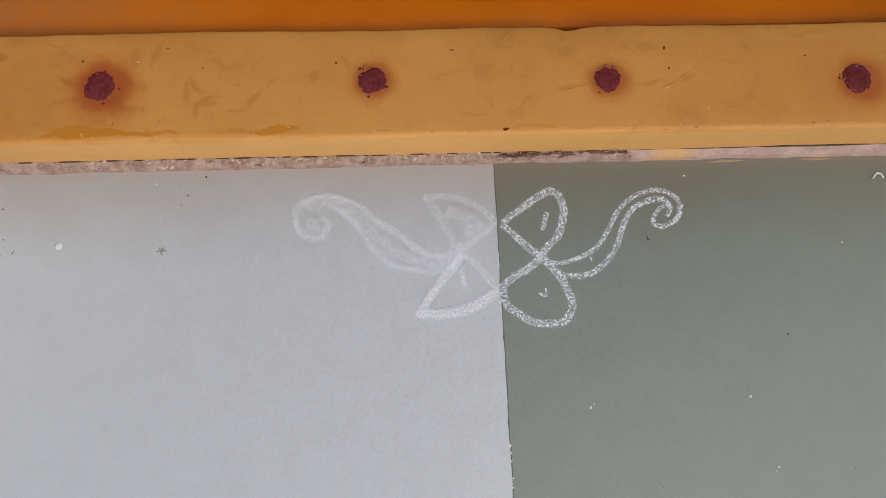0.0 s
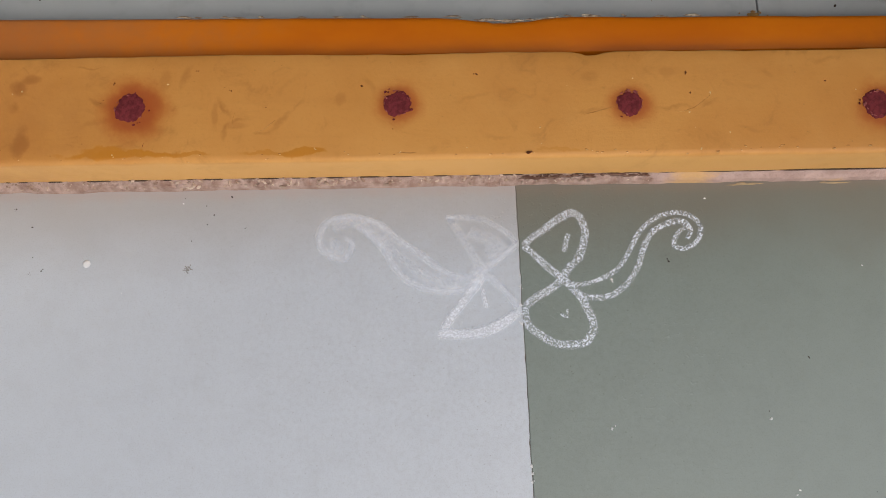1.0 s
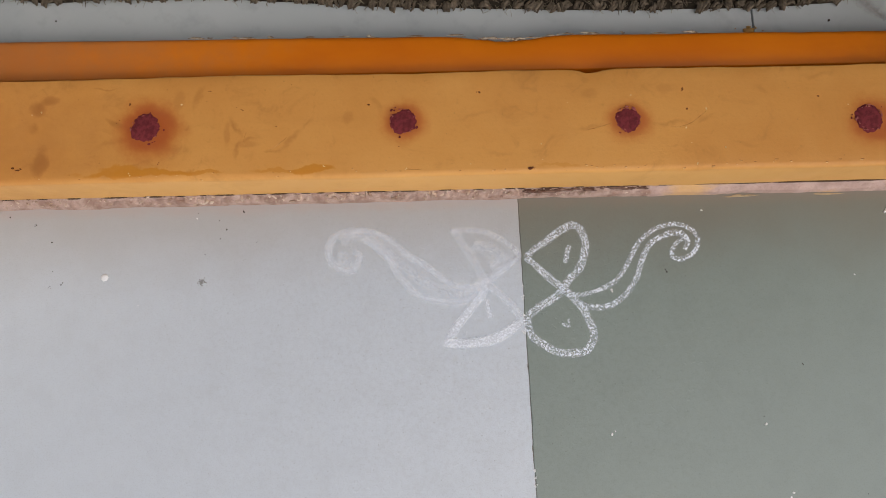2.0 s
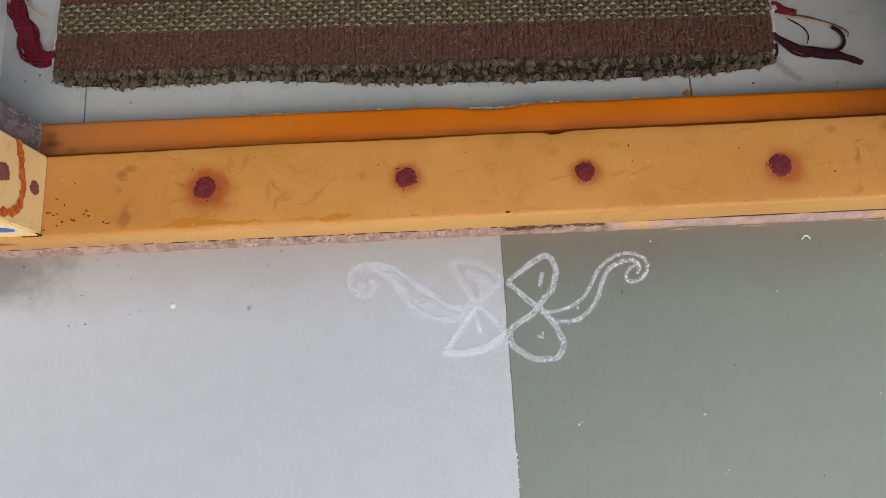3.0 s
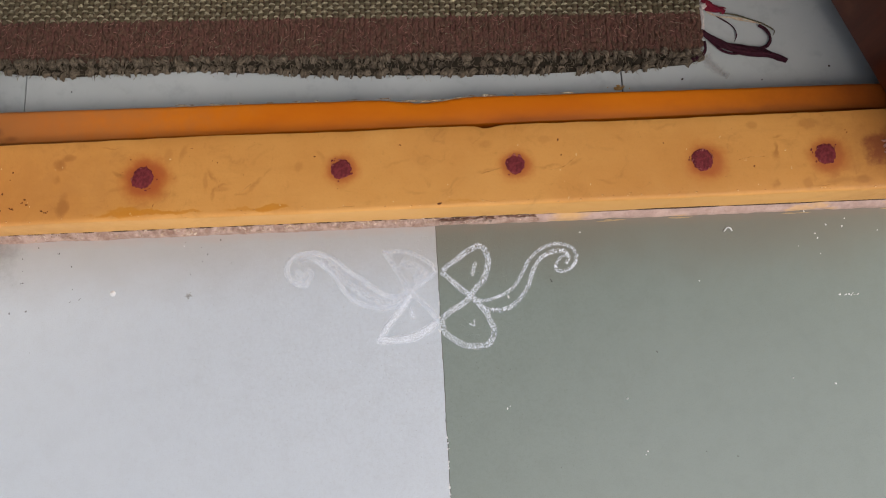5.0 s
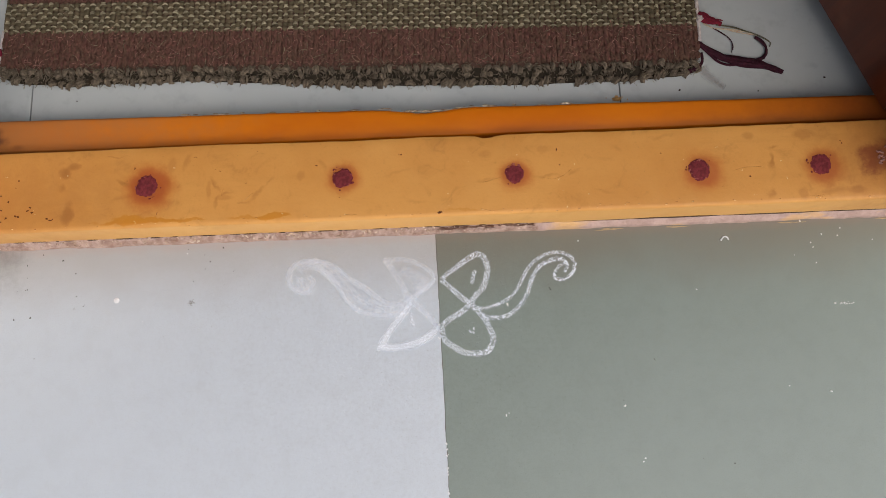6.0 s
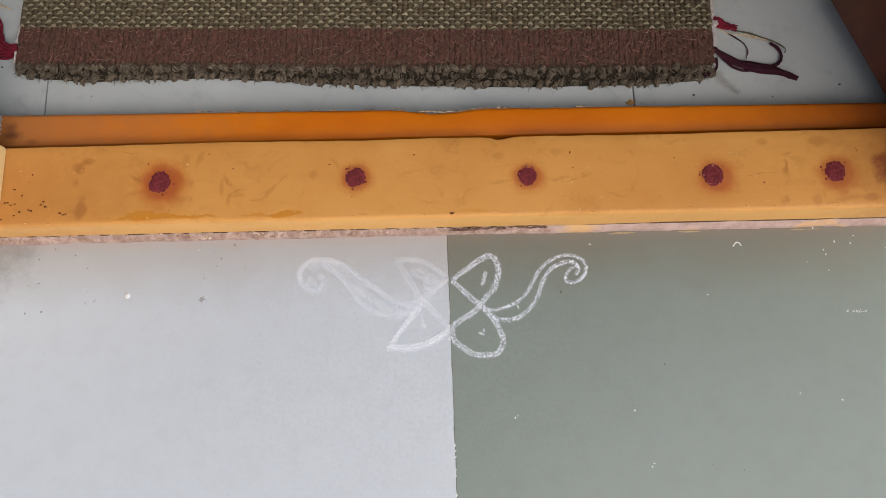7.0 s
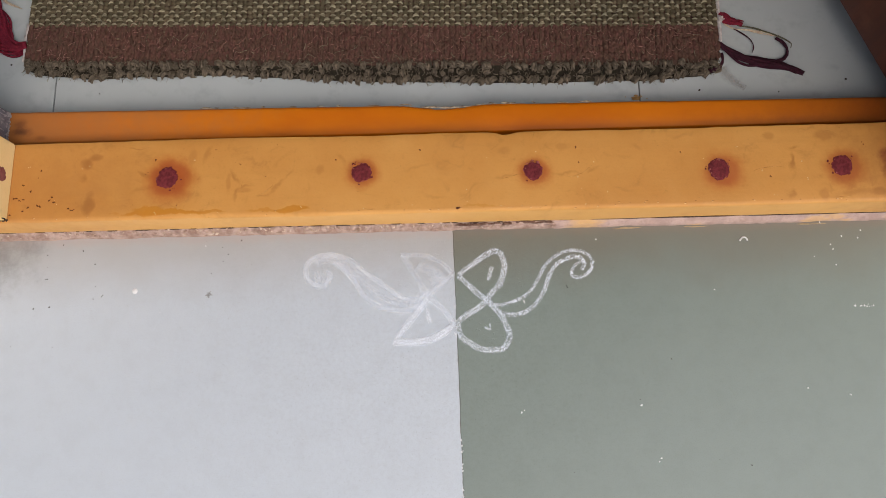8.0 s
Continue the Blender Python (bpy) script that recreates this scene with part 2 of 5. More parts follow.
def yellow_paint(name, base, dark, marks=False):
    m = Mat(name)
    x, y, z = m.xyz()
    n1 = m.noise(7, 5, 0.6)
    n2 = m.noise(38, 5, 0.65, distortion=0.6)
    grain = m.noise(60, 4, 0.7, m.scaled((0.06, 1.0, 1.0)))
    c = m.mix(m.step(n1, 0.35, 0.7), base, dark)
    c = m.mix(m.math("MULTIPLY", m.step(n2, 0.54, 0.76), 0.5), c, tuple(0.72 * v for v in dark))
    c = m.mix(m.math("MULTIPLY", m.step(grain, 0.52, 0.8), 0.22), c, tuple(0.8 * v for v in dark))
    # fine dark cracks in the paint
    cr = m.t.nodes.new("ShaderNodeTexVoronoi")
    cr.feature = "DISTANCE_TO_EDGE"
    warp = m.t.nodes.new("ShaderNodeMixRGB")
    m.plug(warp.inputs[0], 0.08)
    m.plug(warp.inputs[1], m.c)
    nz = m.t.nodes.new("ShaderNodeTexNoise")
    m.put(nz, Vector=m.c, Scale=22.0, Detail=4.0)
    m.plug(warp.inputs[2], nz.outputs["Color"])
    m.put(cr, Vector=warp.outputs[0], Scale=15.0)
    crack = m.math("MULTIPLY", m.step(cr.outputs["Distance"], 0.0, 0.03, 1.0, 0.0), m.step(n2, 0.5, 0.62))
    c = m.mix(m.math("MULTIPLY", crack, 0.16), c, (0.26, 0.10, 0.02))
    fine = m.noise(420, 3, 0.7)
    c = m.mix(m.math("MULTIPLY", m.step(fine, 0.50, 0.75), 0.13), c, tuple(0.62 * v for v in dark))
    c = m.mix(m.math("MULTIPLY", m.step(m.voronoi(85), 0.03, 0.07, 1.0, 0.0), 0.30), c, tuple(0.45 * v for v in dark))
    height = m.math("ADD", m.math("ADD", m.math("MULTIPLY", n2, 0.6), m.math("MULTIPLY", grain, 0.4)), m.math("MULTIPLY", fine, 0.35))
    if marks:
        wob = m.noise(70, 4, 0.6)
        top = m.step(z, 0.036, 0.040)
        for cx, cy, r, f in ((-0.266, 0.0490, 0.0275, 1.15), (-0.084, 0.0505, 0.0200, 0.9), (0.078, 0.0470, 0.0195, 0.85),
                             (0.254, 0.0430, 0.0235, 0.9), (0.3685, 0.0440, 0.0235, 0.9)):
            c = m.mix(m.math("MULTIPLY", m.spot(cx, cy, r * 1.10, r * 1.06, 0.5, wob, 0.30), 0.64 * f), c, (0.41, 0.108, 0.014))
            c = m.mix(m.math("MULTIPLY", m.spot(cx - 0.0006, cy + 0.0003, r * 0.82, r * 0.79, 0.45, wob, 0.25), 0.70 * f), c, (0.34, 0.066, 0.010))
        for x0, y0, x1, y1, w, f in ((-0.312, 0.0165, -0.232, 0.0170, 0.0034, 0.95), (-0.300, 0.0195, -0.268, 0.0190, 0.0032, 0.9), (-0.240, 0.0165, -0.215, 0.0168, 0.0018, 0.7),
                                     (-0.164, 0.0165, -0.134, 0.0165, 0.0028, 0.95), (-0.190, 0.0165, -0.150, 0.0165, 0.0018, 0.6), (0.010, 0.0160, 0.040, 0.0155, 0.0014, 0.4)):
            c = m.mix(m.math("MULTIPLY", m.streak(x0, y0, x1, y1, w, 0.4, wob, 0.35), f), c, (0.49, 0.185, 0.010))
        for cx, cy, rx, ry, f in (
                                  (-0.21, 0.044, 0.0035, 0.013, 0.35), (-0.196, 0.036, 0.012, 0.0035, 0.3),
                                  (0.300, 0.077, 0.007, 0.005, 0.4), (0.345, 0.018, 0.006, 0.008, 0.35),
                                  (-0.341, 0.026, 0.0070, 0.014, 0.8), (-0.346, 0.066, 0.0075, 0.0075, 0.75), (-0.337, 0.0725, 0.0085, 0.0045, 0.6), (-0.348, 0.051, 0.0060, 0.0060, 0.4),
                                  (-0.124, 0.055, 0.006, 0.006, 0.35), (0.05, 0.070, 0.008, 0.006, 0.3),
                                  (0.352, 0.076, 0.010, 0.007, 0.4), (-0.245, 0.070, 0.005, 0.012, 0.3),
                                  (0.105, 0.072, 0.009, 0.005, 0.25), (0.395, 0.020, 0.012, 0.005, 0.6)):
            c = m.mix(m.math("MULTIPLY", m.spot(cx, cy, rx, ry, 0.65, wob, 0.6), m.math("MULTIPLY", f, 1.15)), c, (0.36, 0.138, 0.026))
        # soft brown stains that follow old crazing
        soft = m.noise(120, 4, 0.65)
        for x0, y0, x1, y1, w, f in ((-0.2080, 0.058, -0.1990, 0.043, 0.0026, 0.55), (-0.1990, 0.043, -0.2050, 0.026, 0.0022, 0.45), (-0.2000, 0.041, -0.1860, 0.0395, 0.0020, 0.5),
                                     (-0.1740, 0.031, -0.1560, 0.047, 0.0024, 0.5), (-0.1560, 0.047, -0.1490, 0.058, 0.0022, 0.35), (-0.1840, 0.030, -0.1720, 0.030, 0.0020, 0.4),
                                     (-0.2300, 0.082, -0.2340, 0.062, 0.0040, 0.45), (-0.1080, 0.072, -0.1020, 0.056, 0.0030, 0.3), (-0.0500, 0.050, -0.0180, 0.058, 0.0026, 0.25),
                                     (0.0920, 0.046, 0.1220, 0.044, 0.0024, 0.40), (0.1220, 0.044, 0.1400, 0.053, 0.0022, 0.40), (0.0580, 0.046, 0.0360, 0.041, 0.0024, 0.35),
                                     (0.3220, 0.062, 0.3170, 0.040, 0.0032, 0.8), (0.3180, 0.026, 0.3130, 0.014, 0.0034, 0.6), (0.3160, 0.064, 0.3280, 0.067, 0.0028, 0.6),
                                     (0.1680, 0.074, 0.1820, 0.066, 0.0026, 0.3), (0.1500, 0.030, 0.1720, 0.024, 0.0024, 0.3), (-0.3470, 0.062, -0.3420, 0.072, 0.0036, 0.7), (-0.3440, 0.072, -0.3340, 0.073, 0.0032, 0.6), (-0.3480, 0.050, -0.3460, 0.056, 0.0040, 0.45), (-0.3400, 0.034, -0.3420, 0.016, 0.0060, 0.75),
                                     (-0.2960, 0.057, -0.2860, 0.050, 0.0028, 0.75), (-0.3020, 0.036, -0.2860, 0.043, 0.0022, 0.35), (-0.3100, 0.082, -0.2880, 0.080, 0.0012, 0.5),
                                     (0.3500, 0.018, 0.4000, 0.022, 0.0040, 0.45), (0.2050, 0.078, 0.2300, 0.080, 0.0030, 0.3), (-0.0300, 0.028, -0.0050, 0.024, 0.0022, 0.3)):
            c = m.mix(m.math("MULTIPLY", m.streak(x0, y0, x1, y1, 1.15 * w, 1.0, soft, 0.5), f), c, (0.34, 0.130, 0.022))
        # red powder smeared by the jamb
        smear = m.math("MULTIPLY", m.spot(0.425, 0.049, 0.028, 0.026, 0.7, m.noise(48, 4, 0.7), 0.9), top)
        c = m.mix(smear, c, (0.17, 0.022, 0.012))
        # front face coloured paler, as if lit by the daylight it faces
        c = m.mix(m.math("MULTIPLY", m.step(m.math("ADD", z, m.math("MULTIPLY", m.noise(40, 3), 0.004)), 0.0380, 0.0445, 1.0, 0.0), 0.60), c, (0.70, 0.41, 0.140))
        # brownish right end: the right jamb's shade mixed into the paint colour
        jamb_shade = m.spot(0.45, 0.055, 0.13, 0.09, 0.95, wob, 0.4)
        c = m.mix(m.math("MULTIPLY", jamb_shade, 0.55), c, (0.30, 0.12, 0.03))
        worn = m.spot(-0.44, 0.045, 0.22, 0.07, 0.95, wob, 0.4)
        c = m.mix(m.math("MULTIPLY", worn, 0.45), c, (0.36, 0.143, 0.035))
    m.colour(c)
    m.rough(m.step(n2, 0.3, 0.75, 0.50, 0.64))
    m.b.inputs["Specular IOR Level"].default_value = 0.35
    m.bump(height, 0.40, 0.001)
    return m.m


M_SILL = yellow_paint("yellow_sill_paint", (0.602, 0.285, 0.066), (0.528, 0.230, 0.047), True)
M_JAMB = yellow_paint("yellow_jamb_paint", (0.90, 0.69, 0.34), (0.86, 0.62, 0.27))


def ledge_paint():
    m = Mat("orange_ledge_paint")
    n = m.noise(9, 5, 0.6, m.scaled((0.5, 1.2, 1)))
    g = m.noise(50, 4, 0.7, m.scaled((0.06, 1, 1)))
    c = m.mix(m.step(n, 0.35, 0.7), (0.60, 0.165, 0.004), (0.52, 0.126, 0.003))
    c = m.mix(m.math("MULTIPLY", m.step(g, 0.5, 0.8), 0.3), c, (0.40, 0.10, 0.012))
    wob = m.noise(60, 5, 0.7)
    y = m.xyz()[1]
    edge = m.math("MULTIPLY", m.step(m.math("ADD", y, m.math("MULTIPLY", wob, 0.010)), 0.1285, 0.1303),
                  m.spot(0.0, 0.1237, 0.075, 0.02, 0.5, wob, 0.6))
    c = m.mix(edge, c, (0.26, 0.20, 0.14))
    left = m.spot(-0.43, 0.108, 0.042, 0.024, 0.95, wob, 0.5)
    c = m.mix(m.math("MULTIPLY", left, 0.45), c, (0.16, 0.06, 0.025))
    left2 = m.spot(-0.45, 0.11, 0.32, 0.10, 0.95, wob, 0.4)
    c = m.mix(m.math("MULTIPLY", left2, 0.85), c, (0.40, 0.155, 0.045))
    for cx, cy, rx, ry, f in ((-0.422, 0.106, 0.014, 0.007, 0.75), (-0.424, 0.114, 0.010, 0.008, 0.5), (-0.402, 0.099, 0.008, 0.004, 0.35)):
        c = m.mix(m.math("MULTIPLY", m.spot(cx, cy, rx, ry, 0.9, wob, 0.6), f), c, (0.085, 0.030, 0.018))
    # shade beside the right jamb and door, put into the ledge colour
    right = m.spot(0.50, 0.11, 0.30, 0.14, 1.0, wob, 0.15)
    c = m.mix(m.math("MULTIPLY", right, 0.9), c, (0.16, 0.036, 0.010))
    m.colour(c)
    m.rough(m.step(g, 0.3, 0.7, 0.40, 0.55))
    m.b.inputs["Specular IOR Level"].default_value = 0.18
    m.bump(m.math("ADD", m.math("MULTIPLY", n, 0.5), g), 0.25, 0.0008)
    return m.m


M_LEDGE = ledge_paint()


def plain(name, a, b, rough=0.7, scale=30, bump=0.3, dist=0.001, spread=None):
    """Two colours mixed by noise, with a second finer noise, and a tone for each island."""
    m = Mat(name)
    n1, n2 = m.noise(scale, 4, 0.6), m.noise(scale * 9, 3, 0.6)
    c = m.mix(m.step(n1, 0.35, 0.68), a, b)
    c = m.mix(m.math("MULTIPLY", m.step(n2, 0.5, 0.75), 0.3), c, tuple(0.6 * v for v in a))
    if spread:
        c = m.mix(m.math("MULTIPLY", m.island(), 0.75), c, spread)
    m.colour(c)
    m.rough(rough)
    if rough >= 0.85:
        m.b.inputs["Specular IOR Level"].default_value = 0.15
    m.bump(m.math("ADD", n1, m.math("MULTIPLY", n2, 0.5)), bump, dist)
    return m.m


M_MORTAR = plain("pink_mortar", (0.53, 0.385, 0.32), (0.35, 0.225, 0.175), 0.9, 120, 1.0, 0.003)
M_DRIP = plain("yellow_paint_drip", (0.48, 0.34, 0.17), (0.36, 0.27, 0.16), 0.6, 80, 0.4)
M_GROUT = plain("dark_joint_filler", (0.105, 0.070, 0.048), (0.060, 0.040, 0.028), 0.9, 120)
M_POWDER = plain("dark_red_powder", (0.185, 0.030, 0.034), (0.115, 0.018, 0.021), 0.85, 300, 0.6, 0.001)
M_POWDER_DRY = plain("faded_red_powder", (0.29, 0.105, 0.095), (0.21, 0.07, 0.065), 0.85, 260, 0.5, 0.001)
M_ORANGE = plain("orange_red_paint", (0.74, 0.20, 0.03), (0.46, 0.05, 0.012), 0.6, 190, 0.9)
M_BLUE = plain("blue_paint", (0.075, 0.10, 0.30), (0.11, 0.14, 0.36), 0.5, 160, 0.3)
M_WHITE_PAINT = plain("white_paint", (0.72, 0.72, 0.74), (0.64, 0.65, 0.67), 0.5, 160, 0.3)
M_GREY_WOOD = plain("grey_weathered_paint", (0.125, 0.118, 0.142), (0.27, 0.25, 0.265), 0.5, 60, 0.4, 0.001)
M_TILE = plain("white_floor_tile", (0.392, 0.420, 0.418), (0.428, 0.455, 0.452), 0.22, 5, 0.05, 0.0005)
M_TILE_GROUT = plain("tile_joint", (0.09, 0.085, 0.08), (0.13, 0.125, 0.12), 0.9, 90)
M_WALL = plain("white_wall_plaster", (0.72, 0.71, 0.69), (0.66, 0.65, 0.63), 0.8, 6, 0.25, 0.002)
M_FACADE = plain("cream_facade_plaster", (0.62, 0.57, 0.47), (0.55, 0.50, 0.41), 0.85, 6, 0.4, 0.002)
M_GROUND = plain("packed_earth", (0.26, 0.22, 0.17), (0.19, 0.16, 0.12), 0.95, 3, 0.6, 0.01)
M_SPECK = plain("dark_dirt", (0.035, 0.025, 0.020), (0.06, 0.042, 0.03), 0.95, 400)
M_SPECK.node_tree.nodes["Principled BSDF"].inputs["Specular IOR Level"].default_value = 0.1
M_BROWN_DIRT = plain("brown_dirt", (0.11, 0.035, 0.014), (0.18, 0.062, 0.022), 0.95, 400)
M_BROWN_DIRT.node_tree.nodes["Principled BSDF"].inputs["Specular IOR Level"].default_value = 0.1
M_CHIP = plain("white_chip", (0.72, 0.72, 0.72), (0.80, 0.80, 0.79), 0.7, 400)
M_WORN = plain("bare_worn_wood", (0.22, 0.15, 0.10), (0.52, 0.45, 0.34), 0.9, 220, 0.8)
M_OLIVE = plain("olive_yarn", (0.150, 0.116, 0.072), (0.108, 0.084, 0.052), 0.95, 320, 0.9, 0.001, (0.088, 0.074, 0.042))
M_STRAW = plain("straw_yarn", (0.36, 0.32, 0.215), (0.27, 0.238, 0.158), 0.9, 320, 0.8, 0.001, (0.175, 0.150, 0.098))
M_RUST = plain("rust_brown_yarn", (0.142, 0.064, 0.050), (0.100, 0.045, 0.036), 0.95, 320, 0.9, 0.001, (0.090, 0.056, 0.037))
M_BRAID = plain("dark_olive_braid", (0.245, 0.195, 0.140), (0.140, 0.110, 0.078), 0.95, 420, 1.0, 0.0015, (0.066, 0.052, 0.037))
M_BACKING = plain("dark_mat_backing", (0.078, 0.044, 0.033), (0.092, 0.052, 0.038), 0.95, 200)
M_CORD = plain("white_selvedge_cord", (0.55, 0.50, 0.47), (0.42, 0.36, 0.34), 0.9, 300)
M_MAROON = plain("maroon_yarn", (0.205, 0.017, 0.033), (0.130, 0.011, 0.025), 0.85, 300, 0.8)
M_PURPLE = plain("dark_plum_yarn", (0.030, 0.008, 0.014), (0.050, 0.011, 0.021), 0.85, 300, 0.8)
M_STRAND = plain("pale_gold_thread", (0.56, 0.49, 0.35), (0.42, 0.27, 0.19), 0.8, 300)


def door_wood():
    m = Mat("dark_varnished_wood")
    g = m.noise(14, 6, 0.65, m.scaled((3.0, 3.0, 0.25)), 0.4)
    blotch = m.noise(17, 4, 0.6)
    c = m.mix(m.step(g, 0.3, 0.7), (0.105, 0.024, 0.008), (0.062, 0.014, 0.006))
    c = m.mix(m.math("MULTIPLY", m.step(blotch, 0.58, 0.75), 0.3), c, (0.19, 0.07, 0.035))
    m.colour(c)
    m.rough(m.step(blotch, 0.3, 0.7, 0.29, 0.42))
    m.bump(g, 0.15, 0.001)
    return m.m


M_DOOR = door_wood()


def chalk(name, cover, grainy, colour, edge, grain=1250):
    """Chalk that catches only on the high spots of the stone; the u of the ribbon runs across the stroke."""
    m = Mat(name, colour, 0.95)
    uv = m.t.nodes.new("ShaderNodeTexCoord").outputs["UV"]
    s = m.t.nodes.new("ShaderNodeSeparateXYZ")
    m.plug(s.inputs[0], uv)
    across = m.math("ABSOLUTE", m.math("SUBTRACT", s.outputs[0], 0.5))
    patch = m.noise(90, 3, 0.6)
    g = m.noise(grain, 2, 0.6, distortion=0.4)
    soft = m.step(m.math("ADD", across, m.math("MULTIPLY", m.math("SUBTRACT", m.noise(420, 2, 0.6), 0.5), 0.30)), edge, 0.5, 1.0, 0.0)
    grains = m.step(m.math("ADD", g, m.math("MULTIPLY", m.math("SUBTRACT", patch, 0.5), 0.05)), 0.495, 0.570)
    a = m.math("ADD", 1.0 - grainy, m.math("MULTIPLY", grains, grainy))
    a = m.math("MULTIPLY", m.math("MULTIPLY", a, cover), soft)
    m.plug(m.b.inputs["Alpha"], a)
    m.bump(m.math("MULTIPLY", grains, soft), 0.5, 0.0005)
    return m.m


M_CHALK_STRONG = chalk("white_chalk", 0.92, 0.79, (0.76, 0.81, 0.88), 0.30, 840)
M_CHALK_FAINT = chalk("faint_white_chalk", 0.52, 0.28, (0.80, 0.83, 0.89), 0.0, 700)
M_CHALK_DUST = chalk("smudged_chalk_dust", 0.36, 0.35, (0.80, 0.83, 0.89), 0.0, 600)
M_CHALK_MILD = chalk("soft_white_chalk", 0.78, 0.34, (0.82, 0.85, 0.90), 0.18, 700)

# ---------------- ground and porch floor ----------------
bm = bmesh.new()
bmesh.ops.create_grid(bm, x_segments=24, y_segments=24, size=400)
for v in bm.verts:
    v.co.z = -0.32
ground = part("ground", bm, M_GROUND)
tagged(ground, "bare packed brown earth round the porch", "ground", kind="structure")

filler = part("slab_joint", box(-0.0025, 0.0075, -0.75, 0.0035, -0.0310, -0.0005), plain("slab_joint_filler", (0.20, 0.18, 0.155), (0.11, 0.098, 0.08), 0.9, 150))
tagged(filler, "thin dark filled joint between the slabs", "joint", kind="structure")
porch = part("porch_base", box(-2.2, 2.2, -1.8, 3.9, -0.30, -0.031), M_GROUT)
tagged(porch, "dark mortar bed under the stone paving", "floor base", kind="structure")


def slab(name, x0, x1, y0, y1, lean0, lean1, material):
    """A polished stone slab whose joint edge runs a little askew and is slightly chipped."""
    bm = bmesh.new()
    n = 260
    cols = []
    for i in range(n + 1):
        t = i / n
        y = y0 + (y1 - y0) * t
        row = []
        for x, lean in ((x0, lean0), (x1, lean1)):
            wob = (noise.noise((x * 7, y * 160, 2.0)) * 0.0006 + noise.noise((x * 7, y * 40, 5.0)) * 0.0007) if lean else 0
            bite = max(0.0, noise.noise((y * 85, 3.0 + 9 * (x0 < -0.5), 1.0)) - 0.30) * 0.0016 * (1 if x0 < -0.5 else -1) if lean else 0
            ex = x + lean * (0.0 - y) / 0.24 * 0.0035 + wob - bite
            row.append(ex)
        a, b = row
        r = 0.0003
        cols.append([bm.verts.new(c) for c in ((a, y, -0.03), (a, y, -r), (a + r, y, 0), (b - r, y, 0), (b, y, -r), (b, y, -0.03))])
    for p, q in zip(cols, cols[1:]):
        for k in range(5):
            bm.faces.new((p[k], p[k + 1], q[k + 1], q[k]))
    for c in (cols[0], cols[-1]):
        bm.faces.new(c)
    bmesh.ops.recalc_face_normals(bm, faces=bm.faces[:])
    return part(name, bm, material)


grey_slab = slab("grey_floor_slab", -1.10, -0.0001, -0.75, 0.0035, 0, 1, M_GREY)
tagged(grey_slab, "smooth light grey marble floor slab with small specks", "floor slab", "porch slabs", "structure")
green_slab = slab("green_floor_slab", 0.0003, 1.10, -0.75, 0.0052, 1, 0, M_GREEN)
tagged(green_slab, "polished dark grey-green stone floor slab", "floor slab", "porch slabs", "structure")
for name, x0, x1, mat in (("green_floor_slab", -1.10, -0.002, M_GREEN), ("grey_floor_slab", 0.002, 1.10, M_GREY)):
    s = slab(name, x0, x1, -1.75, -0.7535, 0, 0, mat)
    tagged(s, "smooth polished stone floor slab further out on the porch", "floor slab", "porch slabs", "structure")

# ---------------- door sill ----------------
sill = empty("door_sill", (0, 0, 0))
tagged(sill, "yellow-painted wooden door sill with dark red powder dots", "door sill", kind="structure")


def sill_beam():
    """The front beam, with worn rounded arrises and a small chip at its back edge."""
    prof = [(0.0084, 0.0005), (0.0086, 0.012), (0.0096, 0.030), (0.0104, 0.0385), (0.0110, 0.0405), (0.0124, 0.0416), (0.0145, 0.0420), (0.022, 0.0421),
            (0.040, 0.0421), (0.060, 0.0421), (0.078, 0.0420), (0.0872, 0.0420), (0.0879, 0.0418), (0.0880, 0.0410), (0.0876, 0.0)]
    bm = bmesh.new()
    n = 260
    rings = []
    for i in range(n + 1):
        x = -0.53 + 1.06 * i / n
        chip = math.exp(-((x - 0.053) / 0.011) ** 2) * 0.0028 * (1 + 0.5 * noise.noise((x * 300, 0, 0)))
        ring = []
        for y, z in prof:
            w = 0.0007 * noise.noise((x * 9, y * 30, z * 30)) + 0.0003 * noise.noise((x * 60, y * 60, z * 60))
            back = 0.0012 * noise.noise((x * 7, 3.0, 0)) + 0.0005 * noise.noise((x * 45, 8.0, 0)) if y > 0.08 else 0
            cz = chip if y > 0.087 and z > 0.03 else 0
            ring.append(bm.verts.new((x, y + back - cz + (w if z > 0.01 else 0), z + (w if z > 0.03 else 0) - 0.5 * cz)))
        rings.append(ring)
    for p, q in zip(rings, rings[1:]):
        for k in range(len(prof) - 1):
            f = bm.faces.new((p[k], q[k], q[k + 1], p[k + 1]))
            f.smooth = True
    bm.faces.new(rings[0])
    bm.faces.new(list(reversed(rings[-1])))
    bmesh.ops.recalc_face_normals(bm, faces=bm.faces[:])
    return bm


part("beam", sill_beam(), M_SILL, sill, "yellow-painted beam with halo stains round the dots")


